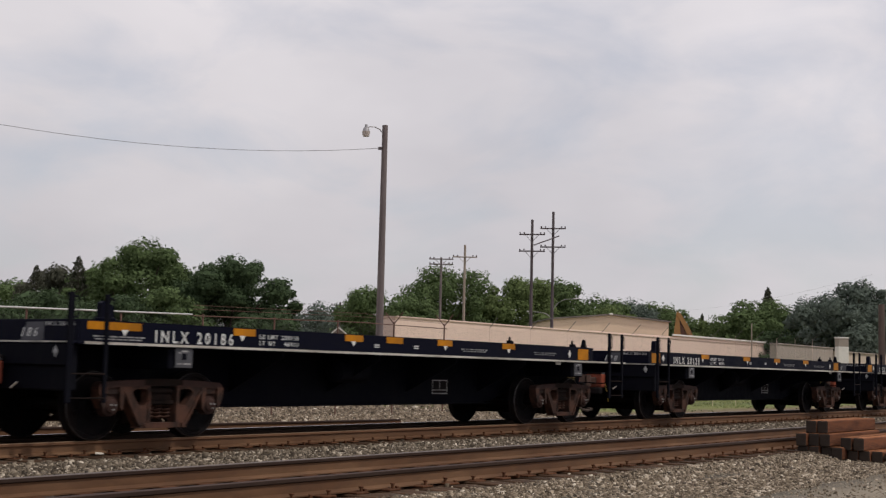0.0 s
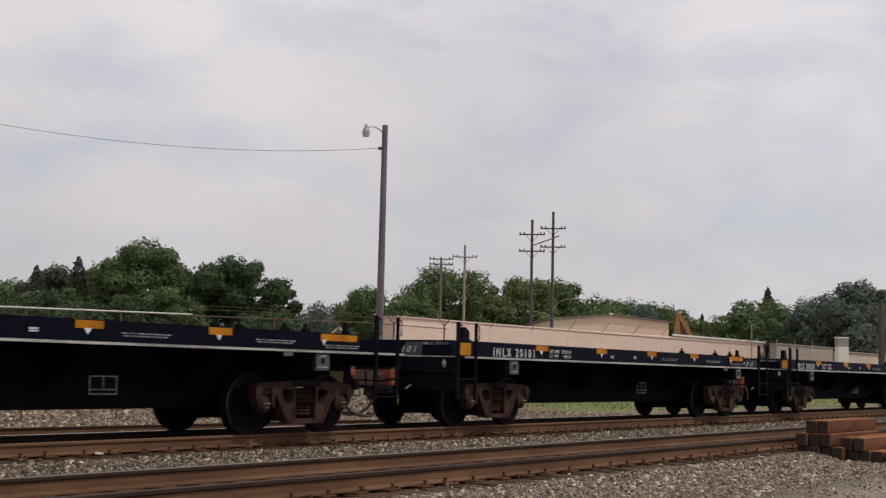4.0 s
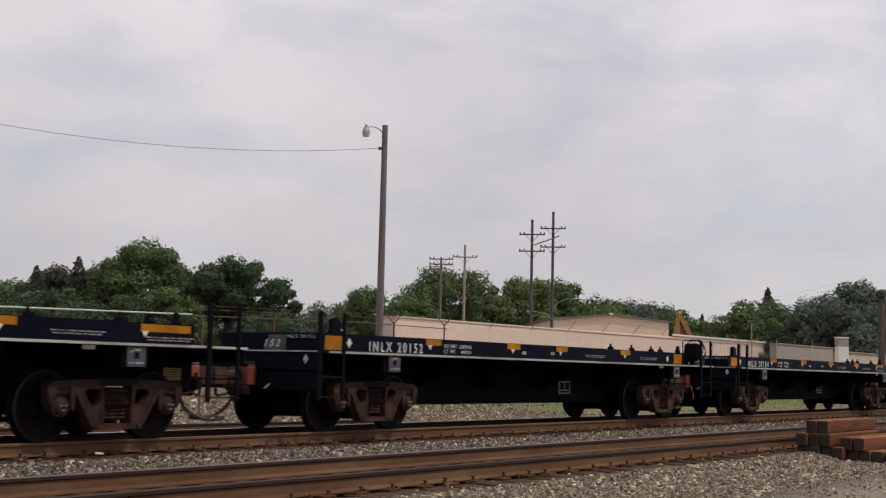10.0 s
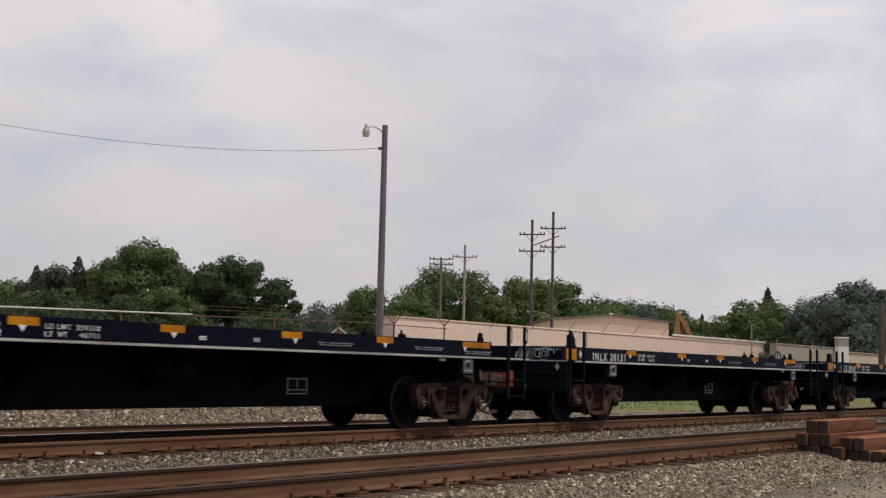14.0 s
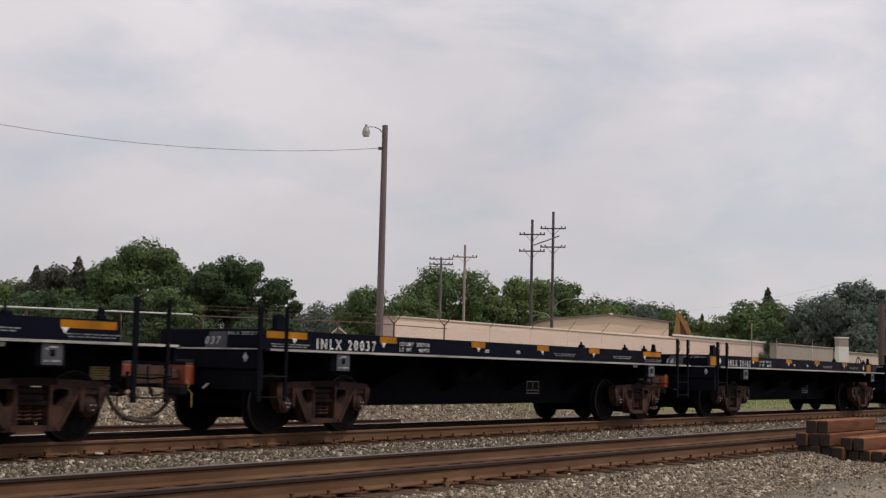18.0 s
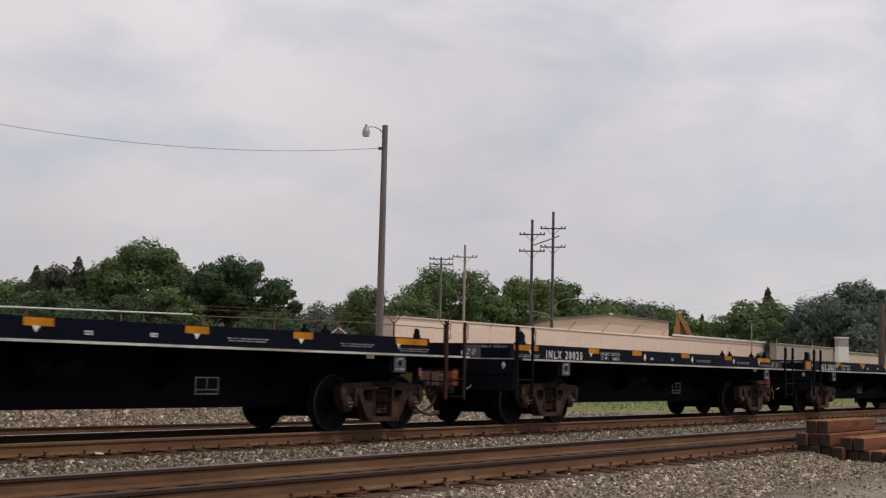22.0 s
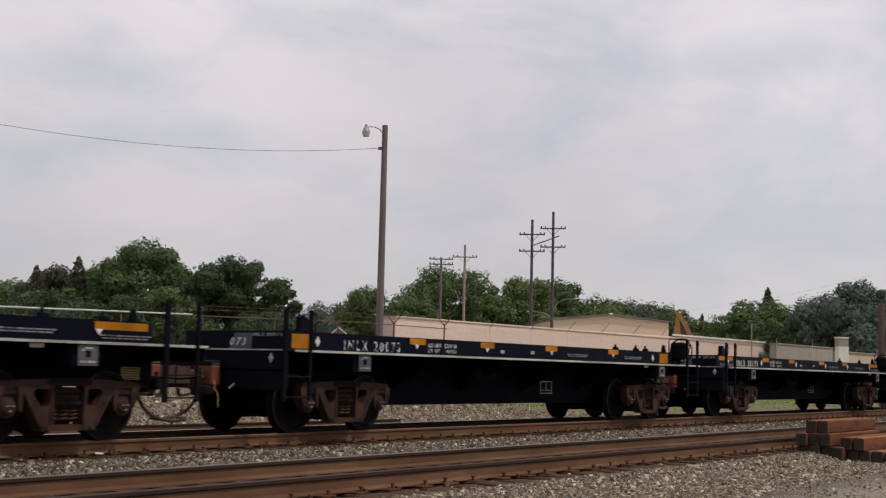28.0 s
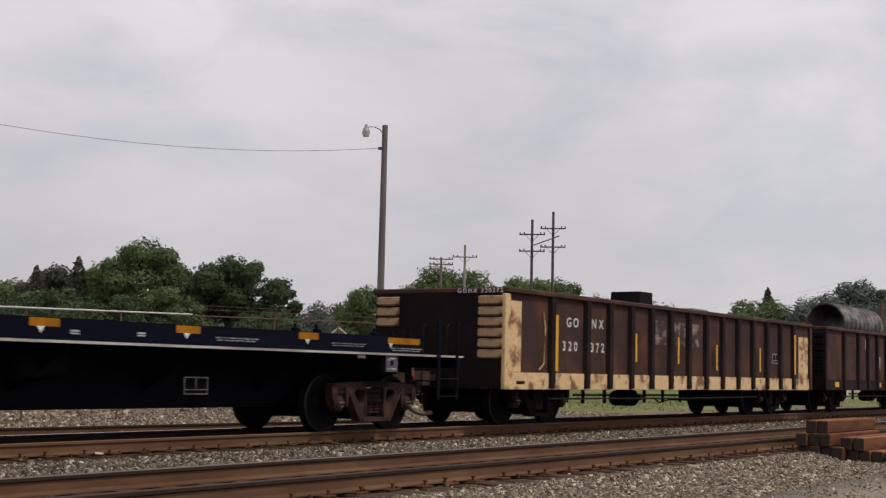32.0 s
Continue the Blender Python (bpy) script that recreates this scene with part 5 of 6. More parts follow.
        for x in (5.26, 7.42, 9.62, 12.45):
            part("amber_reflector", bar, car, pose(x, -1.596, 1.30 if x < 9 else 1.18))
        part("amber_reflector", tall, car, pose(length - 1.45, -1.596, 1.14))
        part("cream_panel", peeling(0.17, 0.62, 1.03, 2.36, -1.515), car)
        part("cream_panel", peeling(length - 0.95, length - 0.2, 1.03, 2.2, -1.515), car)
        for x, z, words, step in ((2.37, 1.955, "GO", 0.27), (3.42, 1.965, "NX", 0.29), (2.22, 1.475, "320", 0.23), (3.38, 1.475, "372", 0.225)):
            for i, sign in enumerate(words):
                part("painted_letter", letters(sign, 0.27, M_WHITE), car, pose(x + i * step, -1.503, z), "worn white painted letter")
        for x in (6.26, 7.30, 8.24):
            part("ghost_lettering", Build().box(x, x + 0.68, -1.503, -1.501, 1.72, 2.26).mesh("ghost_lettering", M_GHOST), car, label="ghost of old pale lettering")
        part("end_number", letters("GONX 320372", 0.115, M_WHITE, 1.02), car, pose(-0.004, -0.47, 2.50) @ pose(0, 0, 0, 0, 0, -90))
        part("stencil_frame", FLAT["stencil_frame"], car, pose(13.8, -1.503, 1.55))
        part("grab_rail", Build().tube([(1.30, -1.52, 1.08), (1.42, -1.55, 1.2), (1.46, -1.55, 1.9), (1.42, -1.52, 2.2)], 0.014, 6).mesh("grab_rail", M_GONCREAM), car)
        part("step_slot", Build().box(0.45, 0.75, -1.535, -1.531, 0.80, 0.86).mesh("step_slot", M_GONDARK), car)
    else:
        for x in (0.9, 5.2, 9.0):
            part("amber_reflector", Build().box(x, x + 0.35, -1.54, -1.532, 0.80, 0.95).mesh("amber_reflector", M_AMBERB), car)
        part("stencil_patch", Build().box(4.0, 4.25, -1.504, -1.501, 2.0, 2.35).mesh("stencil_patch", M_FADED), car)
        part("stencil_patch", Build().box(5.2, 5.6, -1.504, -1.501, 1.4, 1.8).mesh("stencil_patch", M_FADED), car)
    return car


def build_loads():
    """What lies in the gondolas; it rides on them."""
    crate = Build()
    crate.box(-0.39, 0.30, -0.4, 0.4, 0, 2.13, 0.02)
    a = tagged(new("steel_load", crate.mesh("steel_load", M_LOAD)), "black steel crate riding in the gondola", "crate")
    flat = Build()
    flat.box(-0.35, 0.60, -0.45, 0.45, 0, 1.88, 0.03)
    b = tagged(new("steel_load", flat.mesh("steel_load", M_COIL)), "grey steel plate stack in the gondola", "steel stack")
    pipe = Build()
    outside = []
    for k in range(9):
        x = 0.3 + 0.45 * k
        outside += [(x, 0.66), (x + 0.03, 0.678), (x + 0.08, 0.678), (x + 0.11, 0.66)]
    pipe.lathe([(0, 0.61), (0, 0.66)] + outside + [(4.3, 0.66), (4.3, 0.61), (0, 0.61)], 36, axis="x")
    c = tagged(new("culvert_pipe", pipe.mesh("culvert_pipe", M_PIPE, True)), "large ribbed blackened metal pipe lying in a gondola", "pipe")
    d = copy_thing(c, pose(0, 0, 0))
    return a, b, c, d


CARS = build_train()
GON_A = build_gondola(16.5, "rust-brown gondola with peeling cream sill and posts", True)
GON_B = build_gondola(16.5, "dark brown ribbed gondola carrying a large pipe", False)
LOADS = build_loads()


# ---- beyond the tracks ----
def leaf_cloud(rng, centres, radii, count, size, flat=0.85, power=2.0):
    """Small leaf quads on and in a set of lobes."""
    w = np.array(radii) ** power
    pick = rng.choice(len(centres), count, p=w / w.sum())
    d = rng.normal(size=(count, 3))
    d /= np.linalg.norm(d, axis=1)[:, None]
    rad = np.array(radii)[pick] * (0.60 + 0.48 * rng.random(count))
    bump = 1 + 0.16 * np.sin(d[:, 0] * 7 + pick) * np.sin(d[:, 1] * 6 + 2 * pick) + 0.12 * np.sin(d[:, 2] * 9 + pick)
    c = np.array(centres)[pick] + d * (rad * bump)[:, None] * np.array([1, 1, flat])
    n = d + np.array([0, 0, 0.25]) + rng.normal(0, 0.34, (count, 3))
    n /= np.linalg.norm(n, axis=1)[:, None]
    a = np.cross(n, rng.normal(size=(count, 3)))
    a /= np.linalg.norm(a, axis=1)[:, None]
    b = np.cross(n, a)
    s = (size * np.exp(rng.normal(0, 0.35, count)) * 0.5)[:, None]
    a, b = a * s, b * s * 0.75
    V = np.stack([c - a - b * 0.4, c + b - a * 0.3, c + a + b * 0.3, c - b + a * 0.2], 1)
    return V.reshape(-1, 3)


def tree_meshes(seed, height, radius, leaves, size, spruce=False):
    rng = np.random.default_rng(seed)
    b = Build()
    if spruce:
        b.tube([(0, 0, 0), (0, 0, height * 0.5), (0, 0, height * 0.97)], radius * 0.14, 7, r1=0.02)
        # whorls of drooping branches, denser and shorter to the tip
        u = 1 - rng.random(leaves) ** 0.62
        whorl = (u * 15) % 1.0
        r = radius * (1 - u) ** 0.88 * (1.0 - 0.38 * whorl) + 0.06
        t = rng.uniform(0, 2 * np.pi, leaves)
        lobe = 1 + 0.22 * np.sin(t * 7 + np.floor(u * 15) * 1.7)
        q = r * lobe * (0.30 + 0.75 * rng.random(leaves) ** 0.5)
        c = np.stack([np.cos(t) * q, np.sin(t) * q, height * (0.06 + 0.95 * u) - 0.22 * q], 1)
        n = rng.normal(size=(leaves, 3)) + np.array([0, 0, 0.6])
        n /= np.linalg.norm(n, axis=1)[:, None]
        x = np.cross(n, rng.normal(size=(leaves, 3)))
        x /= np.linalg.norm(x, axis=1)[:, None]
        y = np.cross(n, x)
        s = (size * 0.5 * np.exp(rng.normal(0, 0.3, leaves)))[:, None]
        x, y = x * s, y * s * 0.45
        V = np.stack([c - x, c + y, c + x, c - y], 1).reshape(-1, 3)
    else:
        crown = 0.74 * height
        base = height - crown
        fork = base + 0.12 * height
        b.tube([(0, 0, -0.1), (0.02 * height, 0, fork * 0.6), (0, 0.02 * height, fork)], height * 0.030, 8, r1=height * 0.020)
        cen, rad = [], []
        lobes = 24
        for k in range(lobes):
            u = (k + 0.5) / lobes
            z = base + crown * (0.12 + 0.76 * u)
            spread = math.sin(math.pi * min(0.93, 0.20 + 0.70 * u)) ** 0.7
            t = k * 2.4 + rng.uniform(-0.7, 0.7)
            q = radius * spread * rng.uniform(0.46, 0.94)
            p = (math.cos(t) * q, math.sin(t) * q, z)
            cen.append(p)
            rad.append(radius * rng.uniform(0.16, 0.37) * (1.05 - 0.25 * u))
            if k % 3 == 0:
                b.tube([(0, 0, fork - 0.05 * height), (p[0] * 0.45, p[1] * 0.45, (fork + z) * 0.5), p], height * 0.012, 6, r1=0.02)
        cen.append((0, 0, base + crown * 0.52))
        rad.append(radius * 0.52)
        cen.append((rng.uniform(-0.1, 0.1) * radius, 0, height - radius * 0.36))
        rad.append(radius * 0.36)
        V = leaf_cloud(rng, cen, rad, leaves, size)
    return b.mesh("trunk", M_TRUNK), V


def plant_tree(x, y, height, radius, leaf, seed, leaves=7000, size=0.34, spruce=False, label="", base=-0.4):
    radius *= 1.4 if spruce else 1.31
    trunk, V = tree_meshes(seed, height * (1.05 if spruce else 1.0) - base, radius, int(leaves * 2.3), size * 0.62, spruce)
    t = empty("spruce_tree" if spruce else "tree", pose(x, y, base, 0, 0, seed * 47 % 360), label, "tree", "trees behind the yard")
    part("trunk", trunk, t)
    Q = np.arange(len(V)).reshape(-1, 4)
    part("crown", raw_mesh("crown", V, Q, LEAF[leaf]), t, label="leafy crown" if not spruce else "needled crown")


def plant_trees():
    big = "broad green deciduous tree with a lumpy crown"
    low = "low bushy green tree beyond the fence"
    far = "distant green deciduous tree in the treeline"
    hazy = "hazy blue-green tree beyond the shed"
    # left of the lamp pole
    for k, (x, y, h, r, leaf, n, s) in enumerate((
            (69.6, 64.3, 11.1, 3.9, 0, 16000, 0.30), (71.4, 71.9, 9.5, 2.6, 0, 8000, 0.30), (72.5, 78.8, 9.5, 3.0, 3, 8000, 0.32),
            (79.4, 94.8, 9.3, 2.8, 0, 6000, 0.34), (71.1, 56.2, 9.6, 3.5, 1, 16000, 0.30), (62.6, 53.6, 6.6, 2.4, 0, 6000, 0.28),
            (79.6, 58.8, 8.1, 1.6, 1, 5000, 0.30))):
        plant_tree(x, y, h, r, leaf, 20 + k, n, s, label=big)
    for k, (x, y, h, r, leaf, n, s) in enumerate((
            (72.9, 54.1, 6.0, 1.9, 1, 4000, 0.28), (66.1, 73.6, 6.9, 2.6, 1, 5000, 0.30), (60.4, 55.1, 5.9, 2.9, 1, 7000, 0.28),
            (73.9, 92.6, 9.2, 3.2, 0, 5000, 0.34), (57.0, 57.0, 5.0, 2.6, 1, 6000, 0.28), (66.0, 47.0, 4.8, 2.4, 1, 6000, 0.28), (70.6, 59.6, 7.9, 2.6, 0, 7000, 0.29),
            (54.0, 62.0, 5.2, 3.0, 1, 6000, 0.28), (60.0, 64.0, 6.4, 3.0, 1, 6000, 0.28))):
        plant_tree(x, y, h, r, leaf, 40 + k, n, s, label=low)
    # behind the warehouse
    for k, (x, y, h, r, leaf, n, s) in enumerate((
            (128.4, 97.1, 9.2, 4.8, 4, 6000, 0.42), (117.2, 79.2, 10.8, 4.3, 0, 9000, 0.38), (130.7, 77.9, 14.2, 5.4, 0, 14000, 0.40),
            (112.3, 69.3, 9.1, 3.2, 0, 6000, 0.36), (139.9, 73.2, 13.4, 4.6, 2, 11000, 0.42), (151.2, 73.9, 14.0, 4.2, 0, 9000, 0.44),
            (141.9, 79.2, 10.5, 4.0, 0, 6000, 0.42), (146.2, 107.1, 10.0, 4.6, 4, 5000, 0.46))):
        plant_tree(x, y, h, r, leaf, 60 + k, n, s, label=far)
    for k, (x, y, h, r, leaf, n, s) in enumerate((
            (162.4, 74.3, 12.5, 4.9, 0, 8000, 0.46), (169.5, 71.6, 12.3, 4.4, 4, 7000, 0.46), (176.2, 69.3, 11.8, 4.5, 0, 7000, 0.48),
            (178.1, 65.1, 9.6, 4.1, 2, 6000, 0.48), (183.8, 64.5, 8.6, 4.4, 2, 6000, 0.48), (150.0, 66.0, 9.8, 4.5, 2, 7000, 0.44),
            (136.0, 84.0, 10.0, 4.5, 1, 6000, 0.44), (122.0, 76.0, 8.0, 4.0, 1, 6000, 0.40))):
        plant_tree(x, y, h, r, leaf, 80 + k, n, s, label=far)
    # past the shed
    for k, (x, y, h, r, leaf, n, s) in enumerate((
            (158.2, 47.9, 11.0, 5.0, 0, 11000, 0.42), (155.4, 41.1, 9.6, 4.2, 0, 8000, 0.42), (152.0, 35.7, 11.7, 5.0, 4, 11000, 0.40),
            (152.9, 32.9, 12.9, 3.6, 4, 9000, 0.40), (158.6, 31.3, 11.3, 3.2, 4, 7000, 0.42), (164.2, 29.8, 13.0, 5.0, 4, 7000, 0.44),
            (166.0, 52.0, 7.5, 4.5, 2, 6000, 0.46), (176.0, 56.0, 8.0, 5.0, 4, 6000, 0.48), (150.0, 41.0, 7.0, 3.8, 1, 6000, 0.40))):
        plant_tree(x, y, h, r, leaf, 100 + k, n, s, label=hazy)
    spr = "dark pointed spruce rising over the treeline"
    for k, (x, y, h, r, n, s) in enumerate(((67.4, 75.1, 8.5, 2.5, 8000, 0.28), (70.1, 73.1, 9.4, 2.6, 8000, 0.28), (163.3, 48.6, 12.3, 2.9, 8000, 0.40), (182.9, 66.6, 10.0, 1.9, 4000, 0.4))):
        plant_tree(x, y, h, r, 3, 120 + k, n, s, True, spr)


def woods():
    """A far wood that closes the horizon."""
    rng = np.random.default_rng(77)
    cen, rad = [], []
    for k in range(170):
        t = k / 169
        x, y = 30 + 330 * t, 185 - 120 * t + rng.uniform(-8, 8)
        h = rng.uniform(5.5, 8.5)
        for z in np.arange(0, h, 1.8):
            cen.append((x + rng.uniform(-1.5, 1.5), y + rng.uniform(-1.5, 1.5), z))
            rad.append(rng.uniform(1.6, 2.6))
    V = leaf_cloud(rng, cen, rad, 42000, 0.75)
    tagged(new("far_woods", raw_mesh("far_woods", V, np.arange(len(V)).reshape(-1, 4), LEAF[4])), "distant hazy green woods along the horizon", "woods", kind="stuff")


def pole_mesh(height, r0, r1, mat, lean=0.0, dip=0.5):
    b = Build()
    b.tube([(0, 0, -dip), (lean * height * 0.5, 0, height * 0.5), (lean * height, 0, height)], r0, 14, r1=r1)
    return b.mesh("pole", mat, True)


def street_lamp():
    base = Vector((37.76, 15.31, -0.35))
    p = empty("lamp_pole", pose(*base, 0, 0, -35.4 - 90 + 90), "tall weathered wooden pole with a yard lamp", "lamp pole")
    h = 10.58
    part("pole", pole_mesh(h, 0.155, 0.105, M_WOOD), p)
    arm = Build()
    arm.tube([(-0.09, 0, h - 0.30), (-0.20, 0, h - 0.17), (-0.40, 0, h - 0.09), (-0.60, 0, h - 0.10), (-0.68, 0, h - 0.14)], 0.022, 8)
    part("lamp_arm", arm.mesh("lamp_arm", M_LAMP, True), p)
    head = Build()
    head.lathe([(0.17, 0.0), (0.17, 0.055), (0.06, 0.06), (0.04, 0.10), (-0.06, 0.13), (-0.10, 0.14), (-0.11, 0.0)], 18, (-0.74, 0, h - 0.20), "z")
    hd = part("lamp_head", head.mesh("lamp_head", M_LAMP, True), p, label="grey yard lamp housing")
    lens = Build()
    lens.lathe([(-0.105, 0.0), (-0.105, 0.155), (-0.28, 0.125), (-0.29, 0.0)], 18, (-0.74, 0, h - 0.20), "z")
    part("refractor", lens.mesh("refractor", M_LENS, True), hd)
    br = Build()
    br.box(-0.20, -0.09, -0.03, 0.03, h - 0.96, h - 0.84, 0.01)
    br.lathe([(-0.06, 0.0), (-0.05, 0.04), (0.0, 0.025), (0.05, 0.04), (0.06, 0.0)], 10, (-0.22, 0, h - 0.90), "z")
    part("wire_bracket", br.mesh("wire_bracket", M_DARKWOOD), p)
    # service wire to a pole out of view
    a, e = Vector((37.55, 15.46, 9.33)), Vector((9.5, 26.0, 11.2))
    n, wire = 28, Build()
    wire.tube([a.lerp(e, k / n) - Vector((0, 0, 1.75 * 4 * (k / n) * (1 - k / n))) for k in range(n + 1)], 0.008, 5)
    tagged(new("service_wire", wire.mesh("service_wire", M_WIRE)), "thin sagging service wire from the lamp pole", "wire")
    q = empty("utility_pole", pose(9.5, 26.0, -0.4), "wooden pole carrying the service wire", "utility pole")
    part("pole", pole_mesh(11.9, 0.15, 0.11, M_WOOD), q)


def utility_pole(x, y, height, arms, mat, turn, label, width=2.4):
    p = empty("utility_pole", pose(x, y, -0.4, 0, 0, turn), label, "utility pole", "utility poles")
    part("pole", pole_mesh(height + 0.4, 0.17, 0.12, mat), p)
    for z in arms:
        z += 0.4
        b = Build()
        b.box(-width / 2, width / 2, -0.22, -0.12, z - 0.06, z + 0.06, 0.01)
        for s in (-1, 1):
            b.tube([(s * 0.62, -0.16, z - 0.04), (s * 0.05, -0.14, z - 0.62)], 0.022, 5)
        arm = part("crossarm", b.mesh("crossarm", mat), p)
        for k in (-0.46, -0.30, 0.33, 0.47):
            i = Build()
            i.lathe([(0.05, 0.0), (0.05, 0.03), (0.12, 0.06), (0.17, 0.07), (0.22, 0.04), (0.22, 0.0)], 8, (k * width, -0.17, z), "z")
            part("insulator", i.mesh("insulator", M_DARKWOOD), arm)
    return p


def span(a, b, sag, r=0.012):
    a, b, n, w = Vector(a), Vector(b), 20, Build()
    w.tube([a.lerp(b, k / n) - Vector((0, 0, sag * 4 * (k / n) * (1 - k / n))) for k in range(n + 1)], r, 4)
    tagged(new("power_line", w.mesh("power_line", M_WIRE)), "thin sagging power line", "wire", "power lines")


def utility_lines():
    span((146.6, 58.6, 9.0), (94.6, 14.2, 8.75), 0.8, 0.004)
    utility_pole(103.4, 46.45, 16.1, (14.5, 12.75), M_DARKWOOD, -62, "dark wooden utility pole with two crossarms")
    utility_pole(100.7, 47.1, 15.1, (13.7, 12.15), M_DARKWOOD, -62, "dark wooden utility pole with two crossarms")
    utility_pole(111.4, 61.9, 14.3, (13.0,), M_PALEWOOD, -58, "pale wooden utility pole with one crossarm", 2.6)
    utility_pole(111.6, 65.1, 13.1, (12.9, 12.35), M_WOOD, -58, "brown utility pole with two short crossarms", 2.6)
    utility_pole(122.7, 88.3, 9.2, (8.8,), M_DARKWOOD, -56, "small distant utility pole", 2.2)
    b = Build()
    b.tube([(100.9, 47.0, 12.75), (103.9, 46.1, 13.85)], 0.06, 6)
    tagged(new("tie_beam", b.mesh("tie_beam", M_DARKWOOD)), "slanted brace between two utility poles", "brace")
    # short brown post and thin pale pole past the sheds
    q = empty("cut_pole", pose(54.72, 1.78, -0.4), "short cut-off brown wooden pole", "post")
    part("pole", pole_mesh(4.62, 0.15, 0.13, M_BROWNWOOD), q)
    q = empty("marker_pole", pose(92.9, 22.74, -0.4), "thin pale yellow pole by the shed", "post")
    part("pole", pole_mesh(5.5, 0.05, 0.04, M_PALEWOOD), q)
    # cobra-head street lamps on the arms of one utility pole
    for pts in (((103.08, 46.12, 6.9), (103.30, 45.75, 7.55), (103.63, 45.18, 7.86), (104.07, 44.41, 7.93)),
                ((103.04, 46.2, 5.95), (102.80, 46.6, 6.45), (102.44, 47.2, 6.61), (102.04, 47.88, 6.65))):
        q = empty("street_lamp", pose(*pts[0]), "cobra-head street lamp on a thin curved arm", "street lamp", "street lamps")
        o = Vector(pts[0])
        part("lamp_arm", Build().tube([Vector(v) - o for v in pts], 0.022, 6).mesh("lamp_arm", M_LAMP, True), q)
        e, d = Vector(pts[-1]) - o, (Vector(pts[-1]) - Vector(pts[-2])).normalized()
        part("lamp_head", Build().tube([e - d * 0.1, e + d * 0.1, e + d * 0.3, e + d * 0.4], 0.035, 8, r1=0.075).mesh("lamp_head", M_GALV, True), q)


def corrugated(x0, x1, z0, z1, pitch, depth):
    """A ribbed sheet wall facing -y with some thickness."""
    b, pts, x = Build(), [], x0
    while x < x1 - 1e-6:
        e = min(pitch, x1 - x)
        pts += [(x, 0), (x + e * 0.62, 0), (x + e * 0.70, -depth), (x + e * 0.92, -depth)]
        x += e
    pts.append((x1, 0))
    n = len(pts)
    vs = [(p[0], p[1], z0) for p in pts] + [(p[0], p[1], z1) for p in pts]
    b.add(vs, [(i, i + 1, n + i + 1, n + i) for i in range(n - 1)])
    b.box(x0, x1, 0.02, 0.15, z0, z1)
    return b


def warehouses():
    # long low building parallel with the tracks
    w = empty("warehouse", pose(74.9, 43.0, -0.4), "long low warehouse with tan ribbed metal walls", "warehouse")
    length, h = 77.6, 5.24
    for k in range(8):
        x0 = length * k / 8
        part("wall_panel", corrugated(x0, x0 + length / 8 - 0.02, 0, h + 0.055 * k, 0.9, 0.008).mesh("wall_panel", M_TAN), w)
    b = Build()
    b.box(-0.1, length, -0.10, 1.5, h + 0.0, h + 0.08)
    b.box(0, 0.15, 0.16, 1.35, 0, h)
    b.box(length - 0.15, length, 0.16, 1.35, 0, h)
    b.box(0, length, 1.25, 1.40, 0, h)
    part("roof", b.mesh("roof", M_TAN), w)
    t = Build()
    t.box(0, 48, -0.07, -0.015, h - 0.02, h + 0.10, 0.01)
    part("trim", t.mesh("trim", M_TAN), w)
    t = Build()
    t.box(47, length, -0.20, -0.06, h + 0.30, h + 0.48, 0.01)
    part("trim", t.mesh("trim", M_TRIM), w)
    # gabled hall behind it
    g = empty("gabled_hall", pose(123.8, 51.1, -0.4, 0, 0, -50.0), "buff metal hall with a low gable and dark eaves", "hall")
    half, eave, ridge = 6.37, 7.20, 7.80
    f = Build()
    f.prism([(-half, 0), (half, 0), (half, eave), (0, ridge), (-half, eave)], 0, 0.2)
    x, ribs = -half + 0.3, []
    while x < half:
        ribs.append(Build().box(x, x + 0.05, -0.010, -0.001, 0, eave + (ridge - eave) * (1 - abs(x) / half) - 0.03))
        x += 0.9
    wall = part("gable_wall", f.mesh("gable_wall", M_TAN2), g)
    for rib in ribs:
        part("rib", rib.mesh("rib", M_TAN2), wall)
    r = Build()
    for s in (-1, 1):
        r.prism([(0, ridge), (s * (half + 0.3), eave - 0.03), (s * (half + 0.3), eave + 0.12), (0, ridge + 0.15)], -0.3, 16)
    part("roof", r.mesh("roof", M_ROOF), g)
    s = Build()
    for q in (-1, 1):
        s.box(q * half - 0.1, q * half + 0.1, 0.2, 15.9, 0, eave)
    part("side_wall", s.mesh("side_wall", M_TAN2), g)
    v = Build().box(-0.18, 0.18, -0.45, -0.1, ridge + 0.02, ridge + 0.2, 0.02)
    part("ridge_vent", v.mesh("ridge_vent", M_TRIM), g, label="white ridge vent")
    # darker low shed and pale box at its end
    d = empty("shed", pose(117.4, 30.0, -0.4), "low grey-brown metal shed", "shed")
    part("wall", corrugated(0, 16.0, 0, 4.62, 0.8, 0.02).mesh("wall", M_SHED), d)
    part("roof", Build().box(-0.05, 16.1, -0.12, 0.75, 4.62, 4.72, 0.02).mesh("roof", M_SHED), d)
    for x in (0.0, 15.8):
        part("side_wall", Build().box(x, x + 0.2, 0.16, 0.6, 0, 4.6).mesh("side_wall", M_SHED), d)
    part("back_wall", Build().box(0, 16.0, 0.6, 0.72, 0, 4.6).mesh("back_wall", M_SHED), d)
    c = empty("pale_tank_house", pose(114.19, 22.82, -0.4, 0, 0, -52), "tall pale box-shaped metal hopper", "hopper")
    part("body", Build().box(-0.47, 0.47, -0.47, 0.47, 0, 4.35, 0.03).mesh("body", M_TRIM), c)
